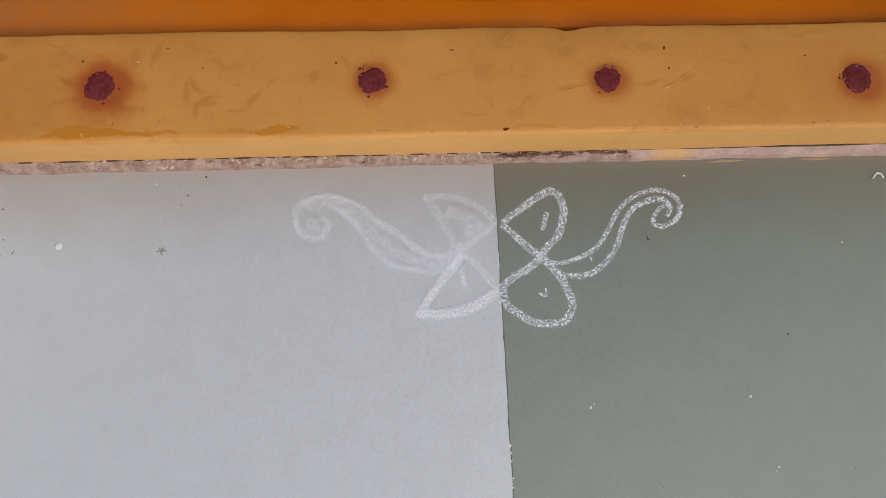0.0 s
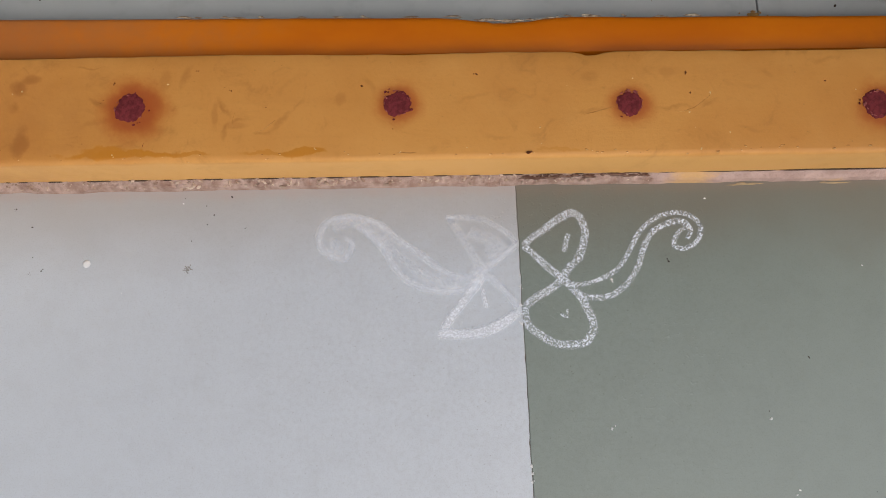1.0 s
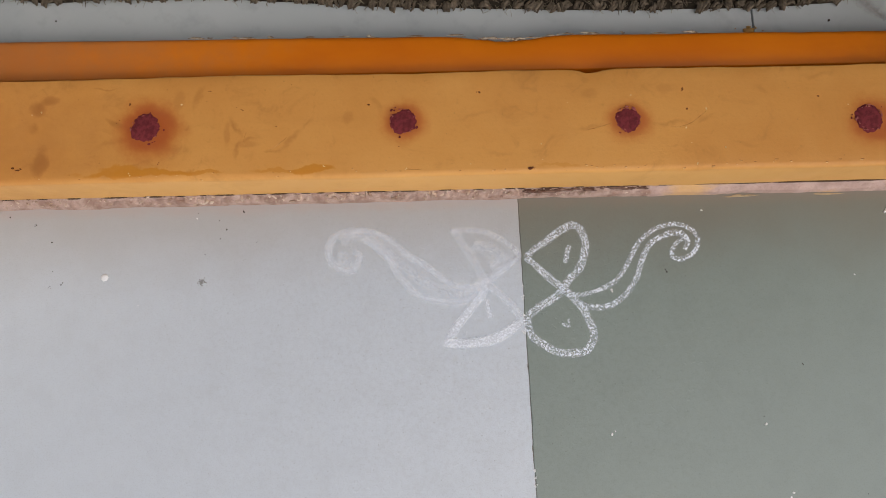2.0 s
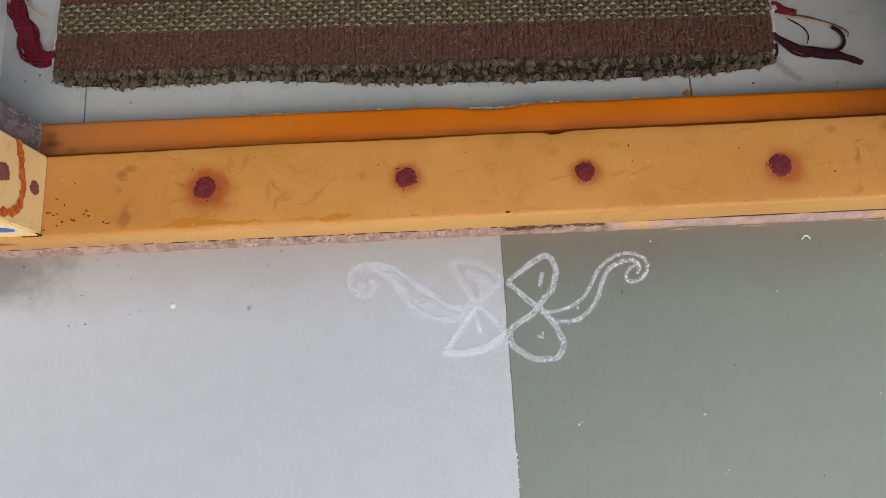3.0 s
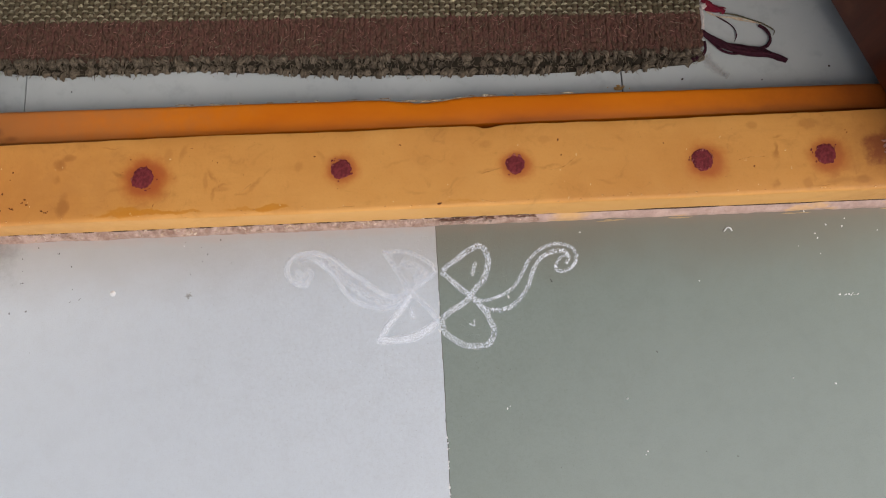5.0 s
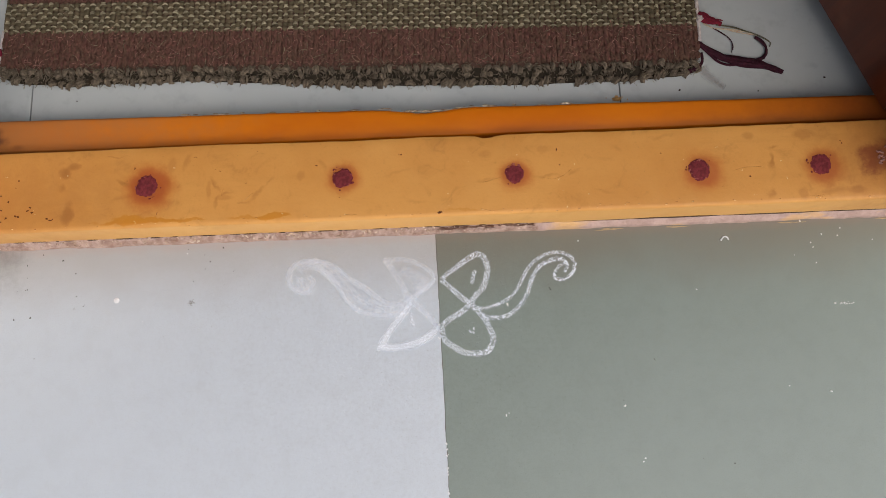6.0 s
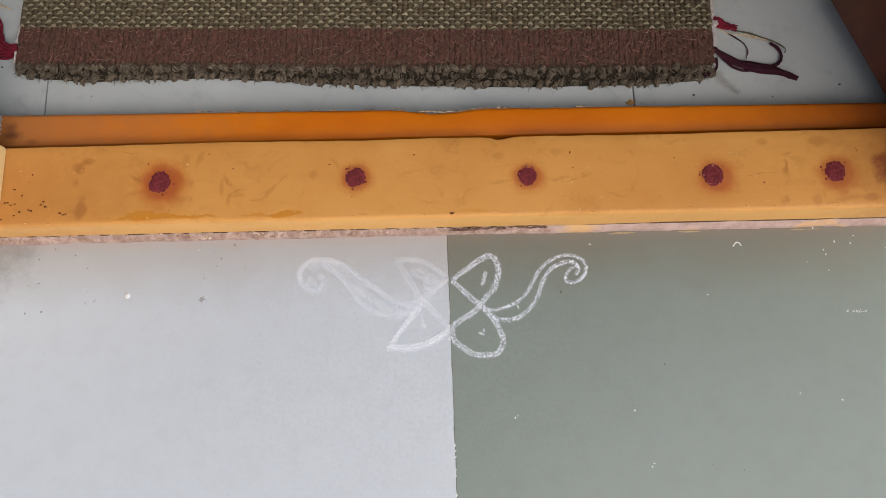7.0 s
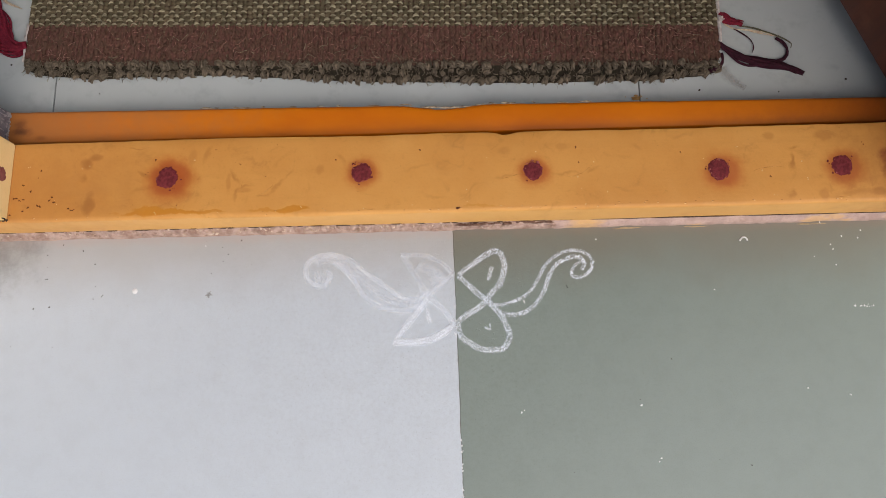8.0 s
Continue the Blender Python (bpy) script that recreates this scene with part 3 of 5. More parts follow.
def sill_ledge():
    """The lower rebated ledge, behind the beam; its back edge runs a little askew and is worn in the middle."""
    bm = bmesh.new()
    n = 220
    rings = []
    for i in range(n + 1):
        x = -0.53 + 1.06 * i / n
        yb = 0.1237 - 0.0085 * x + 0.0006 * noise.noise((x * 14, 1, 0)) + 0.0004 * noise.noise((x * 80, 4, 0))
        yb -= 0.0045 * math.exp(-((x + 0.006) / 0.030) ** 2) * (1 + 0.4 * noise.noise((x * 120, 2, 0)))
        prof = ((0.0946, 0.0), (0.0946, 0.0276), (0.0954, 0.0282), (yb - 0.004, 0.0280), (yb - 0.0012, 0.0276), (yb, 0.0263), (yb + 0.0006, 0.0))
        rings.append([bm.verts.new((x, y, z + (0.0004 * noise.noise((x * 12, y * 40, 0)) if z > 0.01 else 0))) for y, z in prof])
    for p, q in zip(rings, rings[1:]):
        for k in range(6):
            f = bm.faces.new((p[k], q[k], q[k + 1], p[k + 1]))
            f.smooth = True
    for p, q in zip(rings, rings[1:]):
        bm.faces.new((p[6], q[6], q[0], p[0]))
    bm.faces.new(rings[0])
    bm.faces.new(list(reversed(rings[-1])))
    bmesh.ops.recalc_face_normals(bm, faces=bm.faces[:])
    return bm


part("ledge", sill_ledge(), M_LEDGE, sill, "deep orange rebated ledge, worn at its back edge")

# splintered bare wood at the worn back edge of the ledge
rng = random.Random(4)
verts, faces = [], []
for i in range(46):
    x = rng.gauss(-0.005, 0.036)
    if rng.random() < 0.25:
        x = rng.uniform(-0.30, 0.16)
    y = 0.1245 - 0.0085 * x - 0.0042 * math.exp(-((x + 0.006) / 0.030) ** 2) + rng.uniform(-0.0004, 0.0008)
    length = rng.uniform(0.004, 0.015)
    p = [Vector((x + length * k / 3, y - 0.0085 * length * k / 3 + rng.uniform(-0.0004, 0.0004), rng.uniform(0.0250, 0.0272))) for k in range(4)]
    r0 = rng.uniform(0.0004, 0.0009)
    tube(p, lambda t, r=r0: r * (1 - abs(2 * t - 1) ** 3) + 0.0001, 5, verts, faces)
wear = from_arrays("bare_splinters", verts, faces, M_WORN, sill, "bare grey and white splintered wood")
wear["kind"] = "stuff"


def powder_dot(seed, radius, squash):
    """A crust of powder with a ragged edge, thickest in the middle."""
    bm = bmesh.new()
    rings, seg = 7, 56
    centre = bm.verts.new((0, 0, 0.0009))
    prev = None
    for k in range(1, rings + 1):
        ring = []
        for j in range(seg):
            a = 2 * math.pi * j / seg
            edge = 0.97 + 0.16 * noise.noise((math.cos(a) * 1.3, math.sin(a) * 1.3, seed)) + 0.13 * noise.noise((math.cos(a) * 3.1, math.sin(a) * 3.1, seed + 4)) + 0.10 * noise.noise((math.cos(a) * 12, math.sin(a) * 12, seed + 9))
            r = radius * edge * k / rings
            h = 0.0009 * (1 - (k / rings) ** 4) + (0.00022 * noise.noise((math.cos(a) * r * 420, math.sin(a) * r * 460, seed)) if k < rings else -0.0004)
            ring.append(bm.verts.new((math.cos(a) * r, math.sin(a) * r * squash, h)))
        for j in range(seg):
            j2 = (j + 1) % seg
            if prev:
                bm.faces.new((prev[j], ring[j], ring[j2], prev[j2]))
            else:
                bm.faces.new((centre, ring[j], ring[j2]))
        prev = ring
    for f in bm.faces:
        f.smooth = True
    return bm


for i, (x, y, r, q) in enumerate(((-0.2680, 0.0500, 0.0115, 1.02), (-0.0850, 0.0505, 0.0103, 1.0), (0.0770, 0.0485, 0.0100, 1.06),
                                  (0.2505, 0.0455, 0.0110, 0.98), (0.3655, 0.0460, 0.0115, 1.04))):
    dot = part("powder_dot", powder_dot(3.1 * i + 0.7, r, q), M_POWDER, sill, "dark maroon powder dot")
    dot.location = (x, y, 0.0421)

# powder crumbs fallen round the dots
ring = Lumps(83)
rng = random.Random(83)
for x, y, r0 in ((-0.2680, 0.0500, 0.0115), (-0.0850, 0.0505, 0.0103), (0.0770, 0.0485, 0.0100), (0.2505, 0.0455, 0.0110), (0.3655, 0.0460, 0.0115)):
    for k in range(rng.randint(2, 5)):
        a, d = rng.uniform(0, 6.28), r0 * (1.0 + abs(rng.gauss(0, 0.16)))
        s = rng.uniform(0.0003, 0.0009)
        ring.add(x + math.cos(a) * d, y + math.sin(a) * d, 0.0425, s * rng.uniform(1, 1.8), s, s * 0.6, a + 1.57, 0, 0.3)
ring.done("powder_crumbs", M_POWDER, sill, "dark maroon crumbs round the dots")["kind"] = "stuff"
rim = Lumps(84)
for x, y, r0 in ((-0.2680, 0.0500, 0.0108), (-0.0850, 0.0505, 0.0100), (0.0770, 0.0485, 0.0098), (0.2505, 0.0455, 0.0105), (0.3655, 0.0460, 0.0108)):
    for k in range(4 if abs(x) > 0.26 else 16):
        a, s = rng.uniform(0, 6.28), rng.uniform(0.0004, 0.0009)
        d = r0 * rng.uniform(0.80, 0.98)
        rim.add(x + math.cos(a) * d, y + math.sin(a) * d, 0.0429, s * rng.uniform(1.0, 2.2), s * 0.7, s * 0.5, a + 1.57, 0, 0.3)
rim.done("powder_crust", plain("pinkish_red_crust", (0.36, 0.115, 0.10), (0.24, 0.05, 0.05), 0.9, 300, 0.6), sill, "flaking pinkish crust on the dots")
# hairline cracks in the sill paint
verts, faces = [], []
for pts in (((0.094, 0.046), (0.106, 0.0425), (0.118, 0.043), (0.128, 0.049), (0.134, 0.054)), ((0.066, 0.046), (0.055, 0.043), (0.045, 0.0405)),
            ((0.282, 0.043), (0.296, 0.046), (0.312, 0.0455)), ((-0.196, 0.047), (-0.198, 0.037), (-0.191, 0.030)), ((-0.186, 0.031), (-0.177, 0.033), (-0.168, 0.041)),
            ((0.345, 0.0150), (0.372, 0.0155)), ((-0.085, 0.0150), (-0.072, 0.0147))):
    path = curve_points([(x, y, 0.0422) for x, y in pts], 0.002)
    path = [p + Vector((0, 0.0012 * noise.noise((p.x * 120, p.y * 90, 2)), 0)) for p in path]
    tube(path, lambda t: 0.00020 * (1 - (2 * t - 1) ** 4) + 0.00005, 4, verts, faces)
cracks = from_arrays("paint_cracks", verts, faces, plain("brown_crack", (0.40, 0.17, 0.04), (0.62, 0.34, 0.11), 0.9, 160), sill, "hairline brown cracks in the paint")
cracks["kind"] = "stuff"
# knocked-off paint along the front arris: a dark nick beside each pale chip
rng = random.Random(71)
nicks, flakes = Lumps(71), Lumps(72)
x = -0.40
while x < 0.43:
    x += rng.choice((0.003, 0.005, 0.008, 0.020, 0.035)) * rng.uniform(0.6, 1.4)
    s, y = rng.uniform(0.0003, 0.0007), rng.gauss(0.0142, 0.0012)
    nicks.add(x, y, 0.0421, s * rng.uniform(1.0, 2.6), s * 0.55, 0.0002, rng.gauss(0, 0.15), 0, 0.3)
    if rng.random() < 0.7:
        flakes.add(x + rng.gauss(0, 0.0008), y - s, 0.0420, s * rng.uniform(0.8, 1.8), s * 0.5, 0.0003, rng.gauss(0, 0.3), 0, 0.3)
nicks.done("arris_nicks", plain("bare_brown_nick", (0.34, 0.14, 0.04), (0.46, 0.21, 0.06), 0.9, 300), sill, "brown nicks along the worn arris")
flakes.done("arris_chips", plain("pale_yellow_chip", (0.76, 0.52, 0.24), (0.68, 0.42, 0.16), 0.7, 300), sill, "pale paint chips along the worn arris")

# crumbs of red and white powder in the smear by the jamb
verts, faces = [], []
rng = random.Random(9)
for i in range(26):
    x, y = rng.gauss(0.427, 0.008), rng.gauss(0.049, 0.007)
    r = rng.uniform(0.0008, 0.0026)
    tube([Vector((x + r * k, y + rng.uniform(-0.001, 0.001), 0.0422 + 0.0004 * math.sin(k))) for k in range(4)], lambda t, s=r: s * (1 - (2 * t - 1) ** 2) * 0.7 + 0.0001, 6, verts, faces)
crumbs = from_arrays("powder_crumbs", verts, faces, plain("pinkish_powder", (0.42, 0.26, 0.22), (0.20, 0.05, 0.04), 0.9, 300, 0.6), sill, "pinkish crumbs of dried powder")
crumbs["kind"] = "stuff"

# ---------------- mortar joint between sill and slabs ----------------
def mortar_strip(x0, x1, y0, y1, top, rough_amount, seed, n):
    bm = bmesh.new()
    rows = []
    m = 7
    for i in range(n + 1):
        x = x0 + (x1 - x0) * i / n
        row = []
        for k in range(m + 1):
            t = k / m
            y = y0 + (y1 - y0) * t + 0.0007 * noise.noise((x * 90, seed, t)) + 0.0011 * (1 - t) * noise.noise((x * 26, 5.0, 0))
            a = noise.noise((x * 55, y * 140, seed))
            b = noise.noise((x * 260, y * 400, seed + 4))
            z = top * (0.35 + 0.65 * t) + rough_amount * (0.0016 * a + 0.0011 * b) * math.sin(math.pi * min(1, t + 0.15))
            if k == 0:
                z = 0.0001
            row.append(bm.verts.new((x, y + (0.0008 * noise.noise((x * 30, seed, 9)) if k == m else 0), max(z, 0.0001))))
        row.append(bm.verts.new((x, y1, -0.006)))
        rows.append(row)
    for p, q in zip(rows, rows[1:]):
        for k in range(m + 1):
            f = bm.faces.new((p[k], q[k], q[k + 1], p[k + 1]))
            f.smooth = rough_amount < 0.8
    bmesh.ops.recalc_face_normals(bm, faces=bm.faces[:])
    return bm


joint = part("mortar_joint", mortar_strip(-0.53, 0.101, 0.0026, 0.0090, 0.0092, 2.0, 1.0, 800), M_MORTAR)
tagged(joint, "crumbly pinkish mortar joint along the wooden sill", "mortar joint", kind="structure")
def painted_mortar():
    """Mauve-pink mortar with ochre paint run over it in places."""
    m = Mat("painted_mortar", rough=0.8)
    n1, n2 = m.noise(90, 4, 0.6), m.noise(600, 3, 0.6)
    c = m.mix(m.step(n1, 0.35, 0.68), (0.46, 0.325, 0.275), (0.36, 0.245, 0.205))
    c = m.mix(m.math("MULTIPLY", m.step(n2, 0.5, 0.75), 0.35), c, (0.22, 0.14, 0.11))
    runs = m.step(m.noise(24, 4, 0.6, m.scaled((1.0, 2.5, 2.5))), 0.52, 0.62)
    c = m.mix(m.math("MULTIPLY", runs, 0.7), c, (0.58, 0.35, 0.15))
    c = m.mix(m.math("MULTIPLY", m.spot(0.130, 0.004, 0.022, 0.012, 0.8, n1, 0.7), 0.75), c, (0.57, 0.34, 0.13))
    m.colour(c)
    m.bump(m.math("ADD", n1, m.math("MULTIPLY", n2, 0.5)), 0.6, 0.001)
    return m.m


joint2 = part("mortar_joint", mortar_strip(0.0995, 0.53, 0.0024, 0.0090, 0.0088, 0.8, 6.0, 400), painted_mortar())
tagged(joint2, "mortar joint smeared with pale yellow paint along the sill", "mortar joint", kind="structure")
# dark open crack where the mortar has shrunk from the sill, broken up on one side
verts, faces = [], []
rng = random.Random(52)
x = -0.50
while x < 0.52:
    whole = x > 0.12
    L = rng.uniform(0.05, 0.12) if whole else rng.uniform(0.004, 0.020)
    r0 = rng.uniform(0.0004, 0.0006) if whole else rng.uniform(0.0002, 0.0005)
    line = [Vector((x + L * k / 12, 0.0083 + 0.0003 * noise.noise((x * 50 + k, 3, 0)), 0.0094 + 0.0005 * noise.noise(((x + L * k / 12) * 40, 1, 0)))) for k in range(13)]
    tube(line, lambda t, r=r0: r * (1 - abs(2 * t - 1) ** 5) + 0.0001, 5, verts, faces)
    x += L + (rng.uniform(0.0, 0.003) if whole else rng.uniform(0.002, 0.018))
crack = from_arrays("joint_crack", verts, faces, M_GROUT)
tagged(crack, "dark open crack between mortar and sill", "crack", kind="structure")
# loose chips lying in the joint
chips = Lumps(61)
rng = random.Random(61)
for i in range(330):
    x = rng.uniform(-0.50, 0.10)
    t = rng.random()
    s = rng.uniform(0.0004, 0.0013) * (1.3 if -0.30 < x < 0.0 else 0.8)
    chips.add(x, 0.0034 + 0.0050 * t, 0.0038 + 0.0058 * t, s * rng.uniform(0.8, 1.9), s * 0.7, s * 0.7, rng.gauss(0.2, 0.8), 0, 0.35)
chips = chips.done("mortar_chips", plain("pale_mortar_chip", (0.70, 0.57, 0.46), (0.48, 0.32, 0.22), 0.9, 200, 0.6, 0.001, (0.24, 0.15, 0.11)), None, "")
tagged(chips, "pale and brown mortar chips lying in the joint", "mortar chips", kind="stuff")
# dark broken hollow beside the slab joint
verts, faces = [], []
rng = random.Random(15)
for i in range(34):
    x = -0.012 + 0.105 * rng.random()
    r = rng.uniform(0.0005, 0.0012)
    L = rng.uniform(0.003, 0.012)
    y = 0.0066 + 0.0008 * (x / 0.1) + rng.uniform(-0.0016, 0.0014)
    tube([Vector((x + L * k / 4, y + rng.uniform(-0.0003, 0.0003), 0.0080 + rng.uniform(-0.0006, 0.0010))) for k in range(5)], lambda t, s=r: s * (1 - (2 * t - 1) ** 2) + 0.0001, 5, verts, faces)
hollow = from_arrays("broken_mortar", verts, faces, plain("dark_broken_mortar", (0.115, 0.060, 0.042), (0.23, 0.145, 0.11), 0.95, 200, 0.8))
tagged(hollow, "dark broken crumbs of mortar in the joint", "mortar crumbs", kind="stuff")
# yellow paint that ran on the green slab
verts, faces = [], []
rng = random.Random(21)
for i in range(9):
    x = rng.choice((rng.uniform(0.12, 0.24), rng.uniform(0.09, 0.45)))
    L = rng.uniform(0.006, 0.024)
    y = rng.uniform(0.0002, 0.0016)
    r = rng.uniform(0.0003, 0.0007)
    tube([Vector((x + L * k / 4, y + rng.uniform(-0.0003, 0.0003), 0.0001)) for k in range(5)], lambda t, s=r: s * (1 - (2 * t - 1) ** 2) + 0.00008, 6, verts, faces)
for v in verts:
    v.z = 0.0002 + max(v.z, -0.0001) * 0.35
drips = from_arrays("paint_smear", verts, faces, M_DRIP)
tagged(drips, "pale yellow paint smears on the green slab beside the sill", "paint smear", kind="stuff")

# ---------------- door frame ----------------
def jamb(name, side, inner, rebate, label):
    """An upright of the door frame with a rebate, standing on the sill."""
    j = empty(name, (inner, 0.05, 0.042))
    tagged(j, label, "door jamb", kind="structure")
    out = side * 0.525
    x0, x1 = sorted((inner, out))
    a = part("post", box(x0, x1, 0.0125, 0.0880, 0.0415, 2.06, 0.0016), M_JAMB, j, "warm yellow painted post")
    x0, x1 = sorted((rebate, out))
    b = part("rebate_post", box(x0, x1, 0.0884, 0.1260, 0.0278, 2.06, 0.0014), M_GREY_WOOD, j, "grey scuffed rebate of the post")
    for o in (a, b):
        o.matrix_parent_inverse = Matrix.Translation(j.location).inverted()
    return j


left_jamb = jamb("door_jamb", -1, -0.4160, -0.4335, "yellow-painted wooden door jamb with red and orange hand-painted marks")
right_jamb = jamb("door_jamb", 1, 0.4420, 0.4640, "yellow-painted wooden door jamb beside the dark door")


def on_jamb(name, bm, material, label):
    o = part(name, bm, material, left_jamb, label)
    o.matrix_parent_inverse = Matrix.Translation(left_jamb.location).inverted()
    return o


def side_dot(seed, radius, y, z):
    bm = powder_dot(seed, radius, 1.0)
    bm.transform(Matrix.Translation((-0.4161, y, z)) @ Matrix.Rotation(radians(90), 4, "Y") @ Matrix.Diagonal((1, 1, 0.35, 1)))
    return bm


on_jamb("powder_dot", side_dot(31.0, 0.0080, 0.0530, 0.0575), M_POWDER_DRY, "faded red powder dot")
on_jamb("powder_dot", side_dot(37.0, 0.0095, 0.0540, 0.0995), M_POWDER_DRY, "faded red powder dot")
for k in range(1, 4):
    on_jamb("powder_dot", side_dot(40.0 + k, 0.0085, 0.0520, 0.0985 + 0.052 * k), M_POWDER_DRY, "faded red powder dot")


def ribbon(points, width, lift, normal, wob=0.12, seed=0.0):
    """A flat painted stroke along points on a plane, raised by lift."""
    bm = bmesh.new()
    nv = Vector(normal)
    rows = []
    n = len(points)
    uv = bm.loops.layers.uv.new("UVMap")
    for i, p in enumerate(points):
        ahead = (points[min(i + 1, n - 1)] - points[max(i - 1, 0)]).normalized()
        side = ahead.cross(nv).normalized()
        w = width(i / (n - 1)) / 2
        wa = w * (1 + wob * noise.noise((i * 0.33, seed, 0)) + wob * noise.noise((i * 0.09, seed, 3)))
        wb = w * (1 + wob * noise.noise((i * 0.33, seed, 7)) + wob * noise.noise((i * 0.09, seed, 5)))
        z = nv * (lift + 0.00012 * i / n)
        rows.append([bm.verts.new(p + side * s + z) for s in (-wa, -wa * 0.35, wb * 0.35, wb)])
    for i, (p, q) in enumerate(zip(rows, rows[1:])):
        for k in range(3):
            f = bm.faces.new((p[k], p[k + 1], q[k + 1], q[k]))
            us = (0.0, 0.325, 0.675, 1.0)
            for loop, u, v in zip(f.loops, (us[k], us[k + 1], us[k + 1], us[k]), (i, i, i + 1, i + 1)):
                loop[uv].uv = (u, v * 0.1)
    bmesh.ops.recalc_face_normals(bm, faces=bm.faces[:])
    return bm


arc = curve_points([(-0.416, 0.0870, 0.086), (-0.416, 0.078, 0.081), (-0.416, 0.063, 0.077), (-0.416, 0.052, 0.0742), (-0.416, 0.041, 0.074), (-0.416, 0.030, 0.0775), (-0.416, 0.0225, 0.086), (-0.416, 0.0175, 0.099)], 0.0015)
on_jamb("painted_arc", ribbon(arc, lambda t: 0.0070 + 0.0035 * t * (1 - t), 0.0004, (1, 0, 0), 0.75), M_ORANGE, "rough orange-red painted arc")
# blue petals with white outlines and a red line on the face of the post
for cx, cz, rx, rz, turn in ((-0.437, 0.0690, 0.013, 0.0085, 12), (-0.460, 0.0640, 0.013, 0.0085, -10), (-0.448, 0.085, 0.012, 0.008, 50)):
    for name, grow, mat, y, label in (("petal_outline", 1.22, M_WHITE_PAINT, 0.01225, "white petal outline"), ("petal", 1.0, M_BLUE, 0.01205, "blue painted petal")):
        bm = bmesh.new()
        bmesh.ops.create_circle(bm, cap_ends=True, segments=28, radius=1)
        bm.transform(Matrix.Translation((cx, y, cz)) @ Matrix.Rotation(radians(turn), 4, "Y") @ Matrix.Diagonal((rx * grow, 1, rz * grow, 1)) @ Matrix.Rotation(radians(90), 4, "X"))
        ext = bmesh.ops.extrude_face_region(bm, geom=bm.faces[:])
        for v in ext["geom"]:
            if isinstance(v, bmesh.types.BMVert):
                v.co.y = 0.0126
        bmesh.ops.recalc_face_normals(bm, faces=bm.faces[:])
        on_jamb(name, bm, mat, label)
line = curve_points([(-0.52, 0.0088, 0.0300), (-0.475, 0.0088, 0.0310), (-0.444, 0.0088, 0.0275)], 0.002)
strip = part("red_line", ribbon(line, lambda t: 0.0045 * (1 - t ** 4), 0.0003, (0, -1, 0), 0.2), M_POWDER_DRY, sill, "dull red painted line")
# dark broken seam where post meets sill
verts, faces = [], []
rng = random.Random(33)
for i in range(16):
    t = i / 15
    p0 = Vector((-0.4155 - 0.03 * max(0, t - 0.45), 0.0120, 0.0425)) if t > 0.45 else Vector((-0.4150, 0.0125, 0.0425 + 0.016 * (0.45 - t)))
    tube([p0 + Vector((rng.uniform(-0.0008, 0.0008), rng.uniform(-0.0006, 0.0006), rng.uniform(-0.0006, 0.0012) * k)) for k in range(3)], lambda s: 0.0006, 5, verts, faces)
seam = from_arrays("joint_gap", verts, faces, M_SPECK, left_jamb, "dark broken seam at the foot of the post")
seam.matrix_parent_inverse = Matrix.Translation(left_jamb.location).inverted()
# pale scuffs and flaked paint on the grey rebate
scuffs = Lumps(45)
rng = random.Random(45)
for i in range(44):
    near = i < 30
    y, z = rng.uniform(0.0895, 0.1255), 0.0285 + (abs(rng.gauss(0, 0.004)) if near else rng.uniform(0.0, 0.09))
    for k in range(rng.randint(1, 3)):
        q = rng.uniform(0.0004, 0.0012)
        scuffs.add(-0.4333, y + rng.gauss(0, 0.0010), z + rng.gauss(0, 0.0010), 0.00025, q * rng.uniform(0.6, 1.6), q, 0, 0, 0.35)
for y, z0, z1, lean in ((0.0925, 0.045, 0.085, 0.06), (0.0985, 0.060, 0.110, -0.05), (0.1040, 0.034, 0.060, 0.10), (0.1085, 0.050, 0.130, 0.03), (0.1150, 0.036, 0.070, -0.08),
                        (0.1200, 0.030, 0.075, 0.02), (0.1235, 0.029, 0.060, 0.0), (0.1110, 0.090, 0.150, 0.05), (0.0960, 0.110, 0.160, 0.04)):
    for k in range(8):
        t = rng.random()
        q = rng.uniform(0.0006, 0.0014)
        scuffs.add(-0.4333, y + lean * (z1 - z0) * t + rng.gauss(0, 0.0003), z0 + (z1 - z0) * t, 0.0002, q * 0.45, q * 2.4, 0, 0, 0.3)
scratches = scuffs.done("scuffs", plain("pale_scuff", (0.46, 0.43, 0.42), (0.30, 0.28, 0.29), 0.8, 300), left_jamb, "pale scuffs and flaked paint")
scratches.matrix_parent_inverse = Matrix.Translation(left_jamb.location).inverted()
scratches["kind"] = "stuff"

head = part("door_head", box(-0.525, 0.525, 0.0125, 0.1240, 2.0605, 2.15, 0.002), M_JAMB)
tagged(head, "yellow-painted wooden head of the door frame", "door head", kind="structure")

